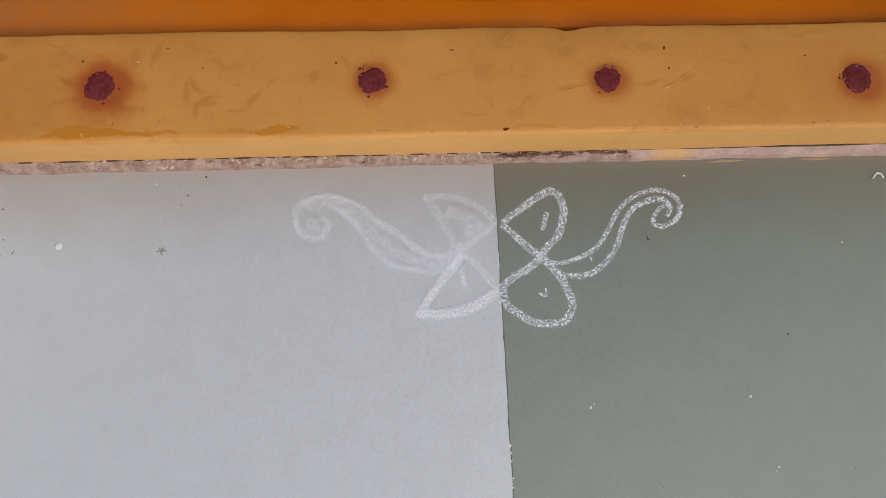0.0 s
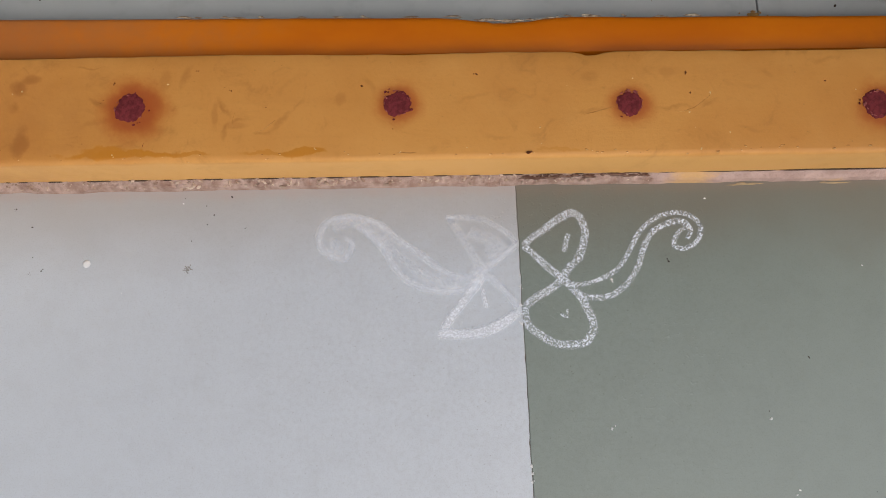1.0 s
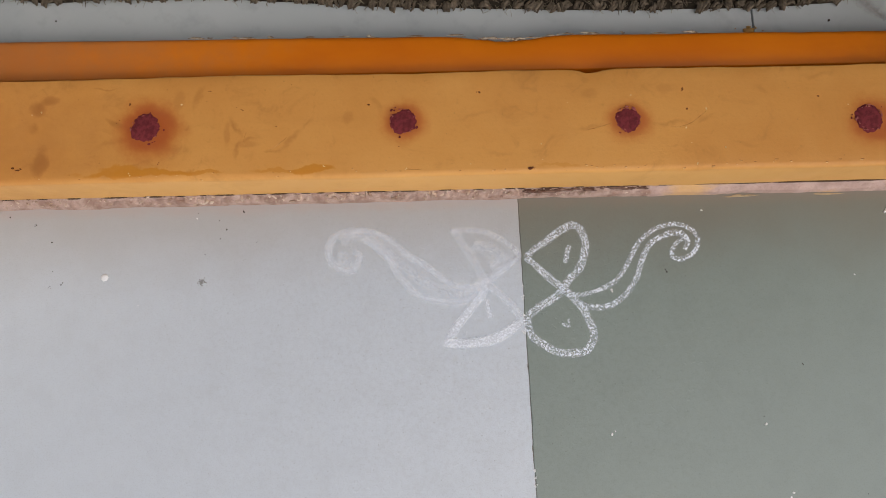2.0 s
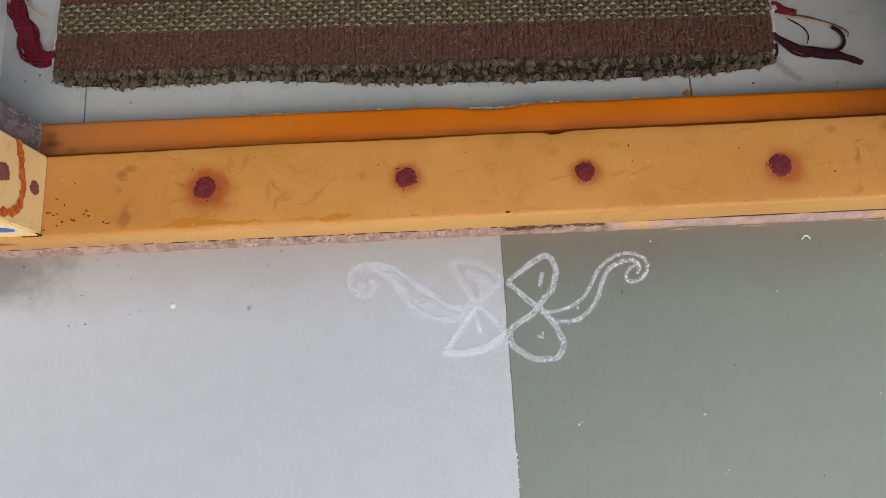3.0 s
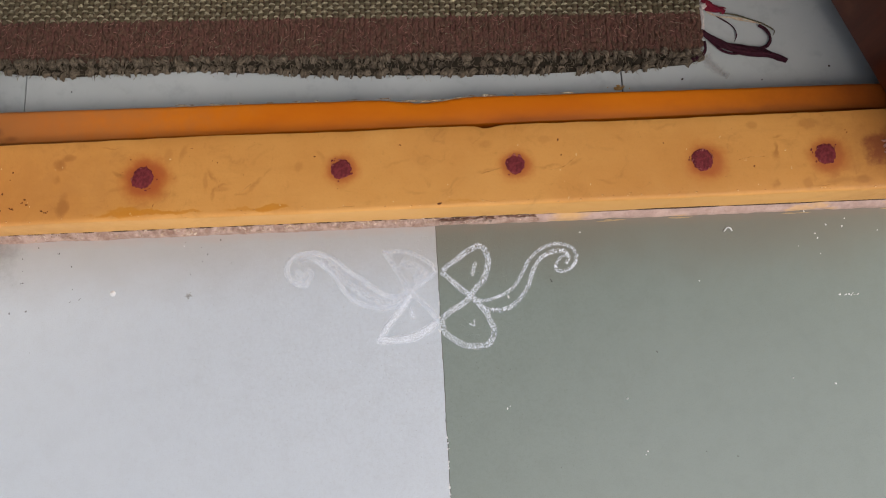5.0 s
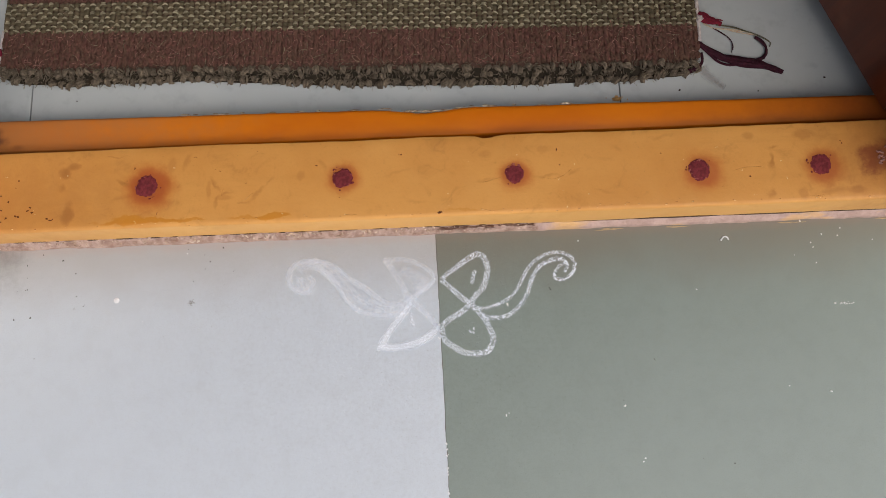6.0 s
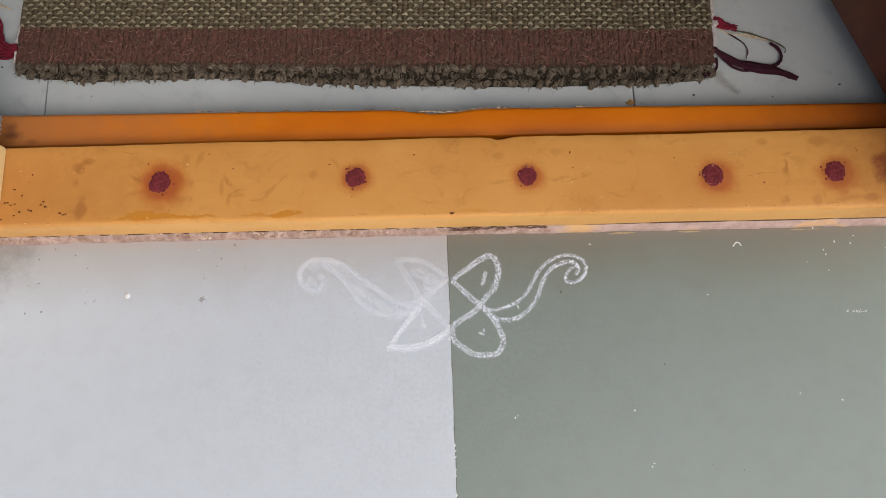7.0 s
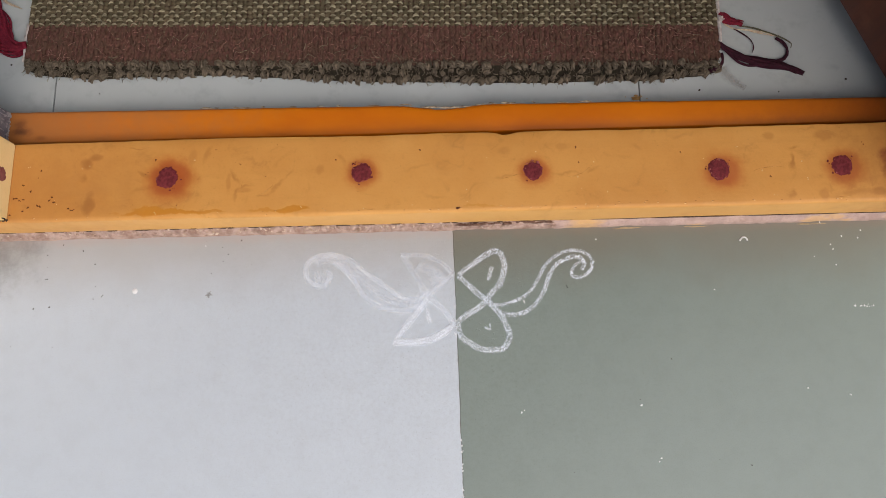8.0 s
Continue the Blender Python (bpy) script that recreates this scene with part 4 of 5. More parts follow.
# ---------------- walls, ceiling, room floor ----------------
for name, b, mat, label in (
    ("wall_south_west", box(-2.2, -0.5255, 0.020, 0.170, -0.03, 2.9), M_FACADE, "plain plastered house wall beside the door"),
    ("wall_south_east", box(0.5255, 2.2, 0.020, 0.170, -0.03, 2.9), M_FACADE, "plain plastered house wall beside the door"),
    ("wall_south_top", box(-0.525, 0.525, 0.020, 0.170, 2.1505, 2.9), M_FACADE, "plain plastered house wall over the door"),
    ("wall_west", box(-0.640, -0.4960, 0.1715, 3.7, 0.005, 2.9), M_WALL, "plain white plastered room wall"),
    ("wall_east", box(1.70, 1.85, 0.1715, 3.7, -0.03, 2.9), M_WALL, "plain white plastered room wall"),
    ("wall_north", box(-0.640, 1.85, 3.7005, 3.85, -0.03, 2.9), M_WALL, "plain white plastered room wall"),
    ("ceiling", box(-2.2, 2.2, 0.020, 3.85, 2.901, 3.03), M_WALL, "plain white plastered ceiling"),
):
    tagged(part(name, b, mat), label, name.split("_")[0], kind="structure")

room_floor = part("floor", box(-0.80, 1.70, 0.1050, 3.7, -0.02, 0.0035), M_TILE_GROUT)
tagged(room_floor, "white glazed floor tiles with thin dark joints", "floor", kind="structure")

# ---------------- door leaf ----------------
door = empty("door_leaf", (0.4395, 0.0998, 0.032))
door.rotation_euler = (0, 0, radians(110.8))
tagged(door, "dark brown varnished wooden door, open into the room", "door", kind="structure")


def stile(x0, x1, z0, z1, name, y0=-0.034, y1=0.0, bevel=0.002):
    return part(name, box(x0, x1, y0, y1, z0, z1, bevel), M_DOOR, door)


stile(0.0, 0.16, 0.0, 2.02, "stile")
stile(0.73, 0.83, 0.0, 2.02, "stile")
stile(0.1604, 0.7296, 0.0, 0.20, "rail")
stile(0.1604, 0.7296, 0.92, 1.08, "rail")
stile(0.1604, 0.7296, 1.88, 2.02, "rail")
stile(0.1604, 0.7296, 0.2004, 0.9196, "panel", -0.026, -0.008)
stile(0.1604, 0.7296, 1.0804, 1.8796, "panel", -0.026, -0.008)

# ---------------- woven mat ----------------
mat_thing = empty("door_mat", (-0.4390, 0.1735, 0.0055))
mat_thing.rotation_euler = (0, 0, radians(-1.55))
tagged(mat_thing, "handwoven olive and rust-brown door mat with frayed edge", "door mat")
MAT_W, MAT_D = 0.717, 0.46


def mat_edge(x):
    """How far the frayed front edge swings."""
    hang = -0.0045 - 0.0035 * math.sin((x - 0.28) * 8.0) - 0.0030 * math.exp(-((x - 0.07) / 0.03) ** 2) + 0.003 * math.exp(-((x - 0.22) / 0.06) ** 2)
    return hang * min(1.0, 0.25 + 9 * x, 0.45 + 7 * (MAT_W - x)) + 0.0016 * noise.noise((x * 19.0, 4.2, 0)) + 0.0012 * noise.noise((x * 47.0, 1.2, 0)) \
        + 0.0085 * math.exp(-max(x, 0) / 0.010) + 0.0070 * math.exp(-max(MAT_W - x, 0) / 0.014)


backing = box(0.003, MAT_W - 0.003, 0.012, MAT_D - 0.012, 0.0, 0.0045, 0.001)
part("backing", backing, M_BACKING, mat_thing, "dark backing yarn")

PITCH, ROW = 0.0054, 0.0044
cols = int(MAT_W / PITCH)
rng = random.Random(12)
bands = []
start = 0.0185
kinds = ("rust", "olive")
k = 0
while start < MAT_D - 0.03:
    width = (0.0375, 0.0345)[k % 2]
    bands.append((kinds[k % 2], start, min(start + width, MAT_D - 0.016)))
    start += width
    k += 1
for kind, b0, b1 in bands:
    base = Lumps(int(b0 * 1e4))
    top = Lumps(int(b0 * 1e4) + 1)
    rows = max(1, int(round((b1 - b0) / (ROW if kind == "rust" else 0.0050))))
    for c in range(cols):
        x0 = (c + 0.5) * MAT_W / cols
        drift = 0.0011 * noise.noise((c * 0.21, b0 * 40, 0))
        tone = noise.noise((c * 0.35, b0 * 30, 7))
        for r in range(rows):
            y = b0 + (r + 0.5) * (b1 - b0) / rows + drift + rng.uniform(-0.0005, 0.0005)
            x = x0 + rng.uniform(-0.0004, 0.0004) + 0.0004 * noise.noise((c, y * 60, 0))
            if kind == "rust":
                z = 0.0056 + 0.0004 * tone + rng.uniform(-0.0004, 0.0004)
                base.add(x - 0.0011 + rng.gauss(0, 0.0002), y + rng.gauss(0, 0.0006), z + rng.gauss(0, 0.0004), rng.uniform(0.0014, 0.0021), rng.uniform(0.0030, 0.0048), 0.0011, rng.gauss(0.25, 0.14), 0, 0.08)
                base.add(x + 0.0012 + rng.gauss(0, 0.0002), y + ROW / 2 + rng.gauss(0, 0.0006), z + rng.gauss(0, 0.0004), rng.uniform(0.0014, 0.0021), rng.uniform(0.0030, 0.0048), 0.0011, rng.gauss(-0.15, 0.14), 0, 0.08)
            else:
                odd = (c + r) % 2
                base.add(x, y, 0.0052 + (0.0008 if odd else 0.0), 0.0030, 0.0033, 0.0015, rng.gauss(0, 0.2), 0, 0.08)
                if not odd and rng.random() < 0.93:
                    L = rng.uniform(0.0027, 0.0042)
                    top.add(x, y + 0.0004, 0.0074, L, rng.uniform(0.0008, 0.0012), 0.0009, rng.gauss(0.03, 0.18), 0.0009, 0.0, rng.gauss(0.0013, 0.0005))
                    if rng.random() < 0.45:
                        top.add(x, y + 0.0018, 0.0072, L * 0.9, 0.0006, 0.0007, rng.gauss(0.0, 0.2), 0.0009, 0.0, rng.gauss(0.0014, 0.0006))
    if kind == "rust":
        base.done("rust_band", M_RUST, mat_thing, "rust-brown woven band")
    else:
        base.done("olive_band", M_OLIVE, mat_thing, "olive woven band")
        top.done("straw_stitches", M_STRAW, mat_thing, "pale straw-coloured stitches")

# braided, frayed end edges
for far in (False, True):
    verts, faces = [], []
    n = 86
    for row in range(3):
        for i in range(n + 1):
            x = min(MAT_W - 0.004, max(0.004, MAT_W * (i + 0.5 * (row % 2)) / n + rng.gauss(0, 0.0016)))
            if rng.random() < (0.05, 0.05, 0.55)[row]:
                continue
            e = mat_edge(x)
            half = rng.uniform(0.0036, 0.0054) * (1.0, 0.95, 0.8)[row]
            yc = (0.0138 + 0.2 * e, e + 0.0048, 0.0100 + 0.6 * e)[row] + rng.gauss(0, 0.0009)
            lean = rng.gauss((0.45, -0.35, 0.9)[row], 0.6)
            zc = (0.0046, 0.0034, 0.0026)[row] + rng.gauss(0, 0.0006)
            wide = rng.uniform(0.0009, 0.0013)
            for strand in range(5):
                off, ph = (strand - 2) * wide, rng.uniform(0, 6.28)
                bend, long = rng.gauss(0, 0.0008), half * rng.uniform(0.75, 1.1)
                line = []
                for k in range(7):
                    t = k / 3 - 1
                    across = off * (1 - 0.25 * t * t) + bend * (1 - t * t) + 0.0004 * math.sin(4 * t + ph)
                    px = x + math.sin(lean) * long * t + math.cos(lean) * across
                    py = yc - math.cos(lean) * long * t + math.sin(lean) * across
                    pz = zc + 0.0034 * (1 - t * t) - 0.0012 * (strand / 2 - 1) ** 2 + 0.0002 * math.cos(ph)
                    line.append(Vector((px, MAT_D - py if far else py, max(pz, 0.0009))))
                tube(line, lambda t: 0.00108 * (1 - 0.35 * abs(2 * t - 1) ** 3), 6, verts, faces)
    from_arrays("edge_braid", verts, faces, M_BRAID, mat_thing, "frayed knotted edge braid")
corner_path = curve_points([(MAT_W + 0.0005, 0.024, 0.0060), (MAT_W + 0.0008, 0.016, 0.0066), (MAT_W - 0.004, 0.0090, 0.0064), (MAT_W - 0.014, 0.0060, 0.0044)], 0.003)
verts, faces = [], []
for k in range(7):
    off = Vector((rng.gauss(0, 0.0006), rng.gauss(0, 0.0007), rng.gauss(0, 0.0004)))
    tube([p + off for p in corner_path], lambda t: 0.0008 * (1 - 0.5 * t), 5, verts, faces)
from_arrays("corner_yarn", verts, faces, M_PURPLE, mat_thing, "dark plum yarn round the corner")
# near-black sheet under the braid, coloured as the shade between its knots
bm = bmesh.new()
lines = [[bm.verts.new((x, y, z)) for y, z in ((mat_edge(x) + 0.0035, 0.0), (mat_edge(x) + 0.0045, 0.0028), (0.013, 0.0040), (0.021, 0.0040))] for x in (0.004 + (MAT_W - 0.008) * i / 160 for i in range(161))]
for p, q in zip(lines, lines[1:]):
    for k in range(3):
        bm.faces.new((p[k], q[k], q[k + 1], p[k + 1]))
bmesh.ops.recalc_face_normals(bm, faces=bm.faces[:])
part("edge_backing", bm, plain("edge_gap_shade", (0.022, 0.018, 0.012), (0.036, 0.028, 0.019), 0.95, 200), mat_thing, "near-black sheet that paints the shade in the gaps of the edge")

# loose fibres
verts, faces = [], []
for i in range(520):
    edge = rng.random() < 0.35
    x = rng.uniform(0, MAT_W)
    y = mat_edge(x) + abs(rng.gauss(0, 0.006)) if edge else rng.uniform(0.01, 0.14)
    a = rng.uniform(-2.9, -0.2) if edge else rng.uniform(0, 6.28)
    L = rng.uniform(0.003, 0.007) if edge else rng.uniform(0.004, 0.012)
    turn = rng.uniform(-1.8, 1.8)
    p, q = Vector((x, y, 0.0070 if not edge else rng.uniform(0.002, 0.008))), []
    for k in range(6):
        q.append(p.copy())
        aa = a + turn * k / 5
        p += Vector((math.cos(aa), math.sin(aa), rng.uniform(-0.25, 0.30))) * (L / 5)
        p.z = max(p.z, 0.0006)
    tube(q, lambda t: 0.00017, 3, verts, faces)
fuzz = from_arrays("fuzz", verts, faces, M_STRAW, mat_thing, "loose straw-coloured fibres")
fuzz["kind"] = "stuff"
verts, faces = [], []
for i in range(420):
    x, y = rng.uniform(0.004, MAT_W - 0.004), rng.uniform(0.016, 0.060)
    a, L, turn = rng.uniform(0, 6.28), rng.uniform(0.003, 0.009), rng.uniform(-2, 2)
    p, q = Vector((x, y, rng.uniform(0.0066, 0.0078))), []
    for k in range(5):
        q.append(p.copy())
        aa = a + turn * k / 4
        p += Vector((math.cos(aa), math.sin(aa), rng.uniform(-0.15, 0.30))) * (L / 4)
    tube(q, lambda t: 0.0002, 3, verts, faces)
fuzz = from_arrays("fuzz", verts, faces, plain("rust_fibre", (0.36, 0.20, 0.16), (0.22, 0.10, 0.08), 0.95, 300), mat_thing, "loose rust-coloured fibres")
fuzz["kind"] = "stuff"

verts, faces = [], []
for i in range(1100):
    x = rng.uniform(0.0, MAT_W)
    e = mat_edge(x)
    y = rng.uniform(e + 0.003, 0.019)
    a, L, turn = rng.gauss(-1.57, 0.9), rng.uniform(0.003, 0.007), rng.uniform(-1.6, 1.6)
    p, q = Vector((x, y, rng.uniform(0.0058, 0.0078) - 0.0025 * (y < e + 0.007))), []
    for k in range(5):
        q.append(p.copy())
        aa = a + turn * k / 4
        p += Vector((math.cos(aa), math.sin(aa), rng.uniform(-0.35, 0.15))) * (L / 4)
        p.z = max(p.z, 0.0008)
    tube(q, lambda t: 0.00042 * (1 - 0.5 * t), 4, verts, faces)
fray = from_arrays("frayed_yarn", verts, faces, M_BRAID, mat_thing, "frayed olive and dark yarn ends")
fray["kind"] = "stuff"

# selvedge cords along both sides
for side, x, v0, v1, yarn, label in ((-1, -0.0008, 0, 6, M_CORD, "off-white selvedge cord"), (-1, 0.0008, 6, 60, M_OLIVE, "olive selvedge cord"),
                                     (1, MAT_W + 0.0008, 3, 60, M_CORD, "off-white selvedge cord")):
    pts = [Vector((x + 0.0012 * noise.noise((v * 0.9, side * 3, 0)), 0.017 + (MAT_D - 0.034) * v / 60, 0.0062)) for v in range(v0, v1 + 1)]
    vv, ff = tube(pts, lambda t, k=(v1 - v0) * 4.3, g=0.0011 if side < 0 else 0.0018: g * (1 + 0.2 * math.sin(t * k)), 7)
    from_arrays("selvedge_cord", vv, ff, yarn, mat_thing, label)


def tassel(points, radius, strands, spread, material, seed, label, parent=None):
    """A bundle of thin strands that follow one curve."""
    r = random.Random(seed)
    inv = (Matrix.Translation(mat_thing.location) @ mat_thing.rotation_euler.to_matrix().to_4x4()).inverted()
    path = [inv @ p for p in curve_points(points, 0.003)]
    vv, ff = [], []
    for s in range(strands):
        ox, oy, ph = r.gauss(0, spread), min(0.004, abs(r.gauss(0, spread * 0.6))), r.uniform(0, 6)
        cut = max(4, int(len(path) * r.uniform(0.86, 1.0)))
        line = []
        for i, p in enumerate(path[:cut]):
            t = i / len(path)
            ahead = (path[min(i + 1, len(path) - 1)] - path[max(i - 1, 0)]).normalized()
            side = ahead.cross(Vector((0, 0, 1)))
            tw = math.cos(ph + 9 * t) * (0.35 + 0.65 * min(1, 4 * t)) * (1 - 0.6 * t ** 4)
            line.append(p + side * (ox * ((0.6 * (0.35 + 0.65 * min(1, 4 * t)) * (1 - 0.6 * t ** 4)) + 0.6 * tw)) + Vector((0, 0, oy + r.uniform(-0.0001, 0.0001))))
        tube(line, lambda t: radius * (1 - 0.5 * t ** 6), 5, vv, ff)
    return from_arrays("tassel", vv, ff, material, mat_thing, label)


Z = 0.0072
knot = Lumps(91)
for k in range(9):
    knot.add(0.719 + 0.0012 * math.cos(k), 0.0625 + 0.0016 * math.sin(k * 1.7), 0.0085, 0.0026, 0.0014, 0.0013, 0.6 * k, 0, 0.15)
knot.done("knot", M_CORD, mat_thing, "pinkish white knot of the tassel")
tassel([(0.2800, 0.2230, 0.0100), (0.286, 0.2218, Z), (0.293, 0.2180, Z), (0.301, 0.2140, Z), (0.309, 0.2100, Z)], 0.0012, 36, 0.0024, M_MAROON, 1, "short maroon tassel")
tassel([(0.287, 0.2150, Z), (0.298, 0.2085, Z), (0.312, 0.2070, Z), (0.327, 0.2040, Z), (0.344, 0.1965, Z)], 0.00042, 4, 0.0010, M_STRAND, 2, "thin pale gold threads")
tassel([(0.300, 0.2120, Z), (0.316, 0.2085, Z), (0.331, 0.2030, Z), (0.344, 0.1970, Z), (0.3535, 0.1890, Z), (0.3490, 0.1815, Z)], 0.00040, 3, 0.0007, plain("dull_green_thread", (0.085, 0.080, 0.05), (0.14, 0.12, 0.08), 0.85, 300), 12, "thin dull green thread")
tassel([(0.338, 0.1965, Z), (0.345, 0.1905, Z), (0.348, 0.1820, Z), (0.344, 0.1740, Z), (0.333, 0.1700, Z), (0.319, 0.1710, Z)], 0.0007, 9, 0.0011, M_PURPLE, 3, "dark plum looping thread")
tassel([(0.296, 0.2090, Z), (0.305, 0.2030, Z), (0.312, 0.1960, Z), (0.315, 0.1870, Z), (0.311, 0.1760, Z)], 0.00045, 4, 0.0005, M_PURPLE, 4, "thin plum thread")
tassel([(0.2790, 0.1900, 0.0095), (0.284, 0.1865, Z), (0.293, 0.1800, Z), (0.308, 0.1722, Z), (0.329, 0.1678, Z), (0.348, 0.1620, Z), (0.358, 0.1575, Z), (0.364, 0.1545, Z)], 0.0013, 60, 0.0021, M_PURPLE, 5, "dark plum yarn tassel")
tassel([(-0.437, 0.2085, 0.0095), (-0.448, 0.2070, Z), (-0.457, 0.2110, Z), (-0.4645, 0.2190, Z), (-0.471, 0.2360, Z), (-0.479, 0.2540, Z), (-0.4835, 0.2670, Z), (-0.484, 0.285, Z)], 0.0012, 130, 0.0042, M_MAROON, 6, "thick maroon yarn tassel")
tassel([(-0.474, 0.2800, Z), (-0.471, 0.2660, Z), (-0.464, 0.2600, Z), (-0.456, 0.2560, Z), (-0.446, 0.2515, Z)], 0.0006, 7, 0.0011, M_STRAND, 7, "pale loose thread")
tassel([(-0.4775, 0.2880, Z), (-0.4735, 0.2740, Z), (-0.4690, 0.2645, Z)], 0.0006, 5, 0.0008, M_PURPLE, 8, "dark plum loose thread")
tassel([(-0.443, 0.2220, Z), (-0.4395, 0.2120, 0.0090), (-0.4385, 0.2030, 0.0095), (-0.4400, 0.1960, 0.0080)], 0.0006, 4, 0.0008, M_CORD, 9, "white looped thread at the corner")

# ---------------- chalk drawing ----------------
drawing = empty("chalk_drawing", (0.0, -0.065, 0.0))
tagged(drawing, "white chalk threshold drawing of petals and curling tails", "chalk drawing")


def stroke(points, width, material, label, seed, layer):
    path = curve_points([(x * 0.000987, (y + 1.0) / 1000, 0.0) for x, y in points], 0.0012)
    ob = part("chalk_stroke", ribbon(path, lambda t: width * (0.75 + 0.25 * min(1, 12 * t, 12 * (1 - t))), 0.00022 + layer * 0.00016, (0, 0, 1), 0.16, seed), material, drawing, label)
    ob.location = (0.0, 0.065, 0.0)
    ob.visible_shadow = False
    return ob


STRONG, FAINT = "grainy bright white chalk", "faint smudged white chalk"
stroke([(4, -44), (11, -38), (20, -32), (30, -25), (40, -20), (46, -22), (49, -28), (50, -36), (48, -45), (44, -54), (37, -61), (31, -69), (24, -75), (15, -80), (6, -86), (3, -92),
        (5, -101), (12, -108), (22, -114), (33, -116), (45, -115), (51, -108), (52, -101), (49, -92), (44, -82), (38, -75), (31, -68), (20, -59), (11, -50), (4, -44)], 0.0074, M_CHALK_STRONG, STRONG, 1.0, 0)
stroke([(33, -70), (42, -73), (52, -72), (63, -68), (73, -62), (80, -53), (85, -44), (91, -35), (100, -27), (109, -23), (120, -21), (130, -24), (136, -30), (136, -38), (132, -44), (124, -48),
        (117, -47), (116, -42), (120, -36), (126, -32)], 0.0046, M_CHALK_STRONG, STRONG, 2.0, 1)
stroke([(39, -78), (48, -82), (60, -83), (70, -80), (79, -73), (86, -64), (90, -55), (94, -45), (100, -36), (108, -31), (117, -28), (125, -29), (129, -35), (126, -41)], 0.0056, M_CHALK_STRONG, STRONG, 3.0, 2)
stroke([(38, -36), (36, -41), (34, -49)], 0.0046, M_CHALK_STRONG, STRONG, 4.0, 0)
stroke([(29, -94), (32, -96), (35, -96)], 0.0034, M_CHALK_STRONG, STRONG, 4.5, 0)
stroke([(34, -91), (34, -94)], 0.0026, M_CHALK_STRONG, STRONG, 4.8, 1)
# the half on the marble, partly rubbed away
stroke([(-30, -69), (-36, -73), (-45, -76), (-55, -76), (-67, -74), (-77, -71), (-86, -64), (-93, -55), (-99, -45), (-106, -37), (-113, -31), (-120, -28)], 0.0086, M_CHALK_FAINT, FAINT, 7.0, 0)
stroke([(-30, -66), (-45, -66), (-55, -62), (-65, -55), (-73, -48), (-83, -42), (-91, -36), (-97, -30), (-105, -25), (-117, -21), (-127, -21), (-137, -22), (-144, -28), (-146, -36), (-144, -44), (-137, -49),
        (-129, -51), (-124, -46), (-122, -40), (-127, -36)], 0.0092, M_CHALK_FAINT, FAINT, 8.0, 1)
stroke([(-84, -54), (-94, -43), (-104, -34), (-116, -26), (-128, -25), (-137, -29)], 0.0150, M_CHALK_DUST, FAINT, 9.0, 2)
stroke([(-24, -58), (-32, -62), (-36, -70), (-28, -74)], 0.0140, M_CHALK_DUST, FAINT, 14.0, 8)
stroke([(-44, -71), (-58, -69), (-72, -62), (-84, -53)], 0.0150, M_CHALK_DUST, FAINT, 15.0, 3)
stroke([(-134, -36), (-135, -43), (-129, -45)], 0.0120, M_CHALK_DUST, FAINT, 9.5, 3)
stroke([(-28, -63), (-34, -49), (-40, -39), (-46, -29), (-51, -22)], 0.0100, M_CHALK_DUST, FAINT, 5.0, 2)
stroke([(-53, -22), (-41, -22), (-29, -23), (-17, -28), (-7, -35), (-1, -42)], 0.0078, M_CHALK_DUST, FAINT, 5.4, 3)
stroke([(-2, -44), (-10, -50), (-20, -57), (-29, -65)], 0.0090, M_CHALK_FAINT, FAINT, 5.8, 4)
stroke([(-36, -33), (-28, -36), (-18, -40), (-14, -46), (-24, -50)], 0.0160, M_CHALK_DUST, FAINT, 12.0, 5)
stroke([(-26, -65), (-35, -76), (-43, -86), (-51, -96), (-57, -105)], 0.0078, M_CHALK_MILD, FAINT, 6.0, 5)
stroke([(-25, -64), (-15, -73), (-7, -82), (-2, -89)], 0.0086, M_CHALK_FAINT, FAINT, 6.4, 6)
stroke([(-60, -106), (-50, -107), (-38, -107), (-26, -105), (-14, -100), (-2, -92)], 0.0096, M_CHALK_MILD, FAINT, 6.8, 7)
stroke([(-27, -75), (-26, -82), (-24, -89)], 0.0044, M_CHALK_MILD, FAINT, 10.0, 0)

# ---------------- specks and chips ----------------
spot_lump = Lumps(2)
spot_lump.add(-0.3110, -0.0505, 0.0001, 0.0031, 0.0031, 0.0006)
white_dot = spot_lump.done("white_paint_dot", M_CHIP, None, "")
del white_dot["kind"]
tagged(white_dot, "small round white paint spot on the grey marble", "paint spot")


def specks(name, places, material, label, seed, small=0.0004, large=0.0011):
    lumps = Lumps(seed)
    r = random.Random(seed)
    for x, y, z in places:
        for k in range(r.choice((1, 1, 2, 3))):
            s = r.uniform(small, large)
            lumps.add(x + r.gauss(0, 0.0007) * (k > 0), y + r.gauss(0, 0.0007) * (k > 0), z + s * 0.2, s * r.uniform(0.8, 1.6), s, s * 0.5, r.uniform(0, 3.1), 0, 0.2)
    ob = lumps.done(name, material, None, "")
    return tagged(ob, label, "specks", kind="stuff")


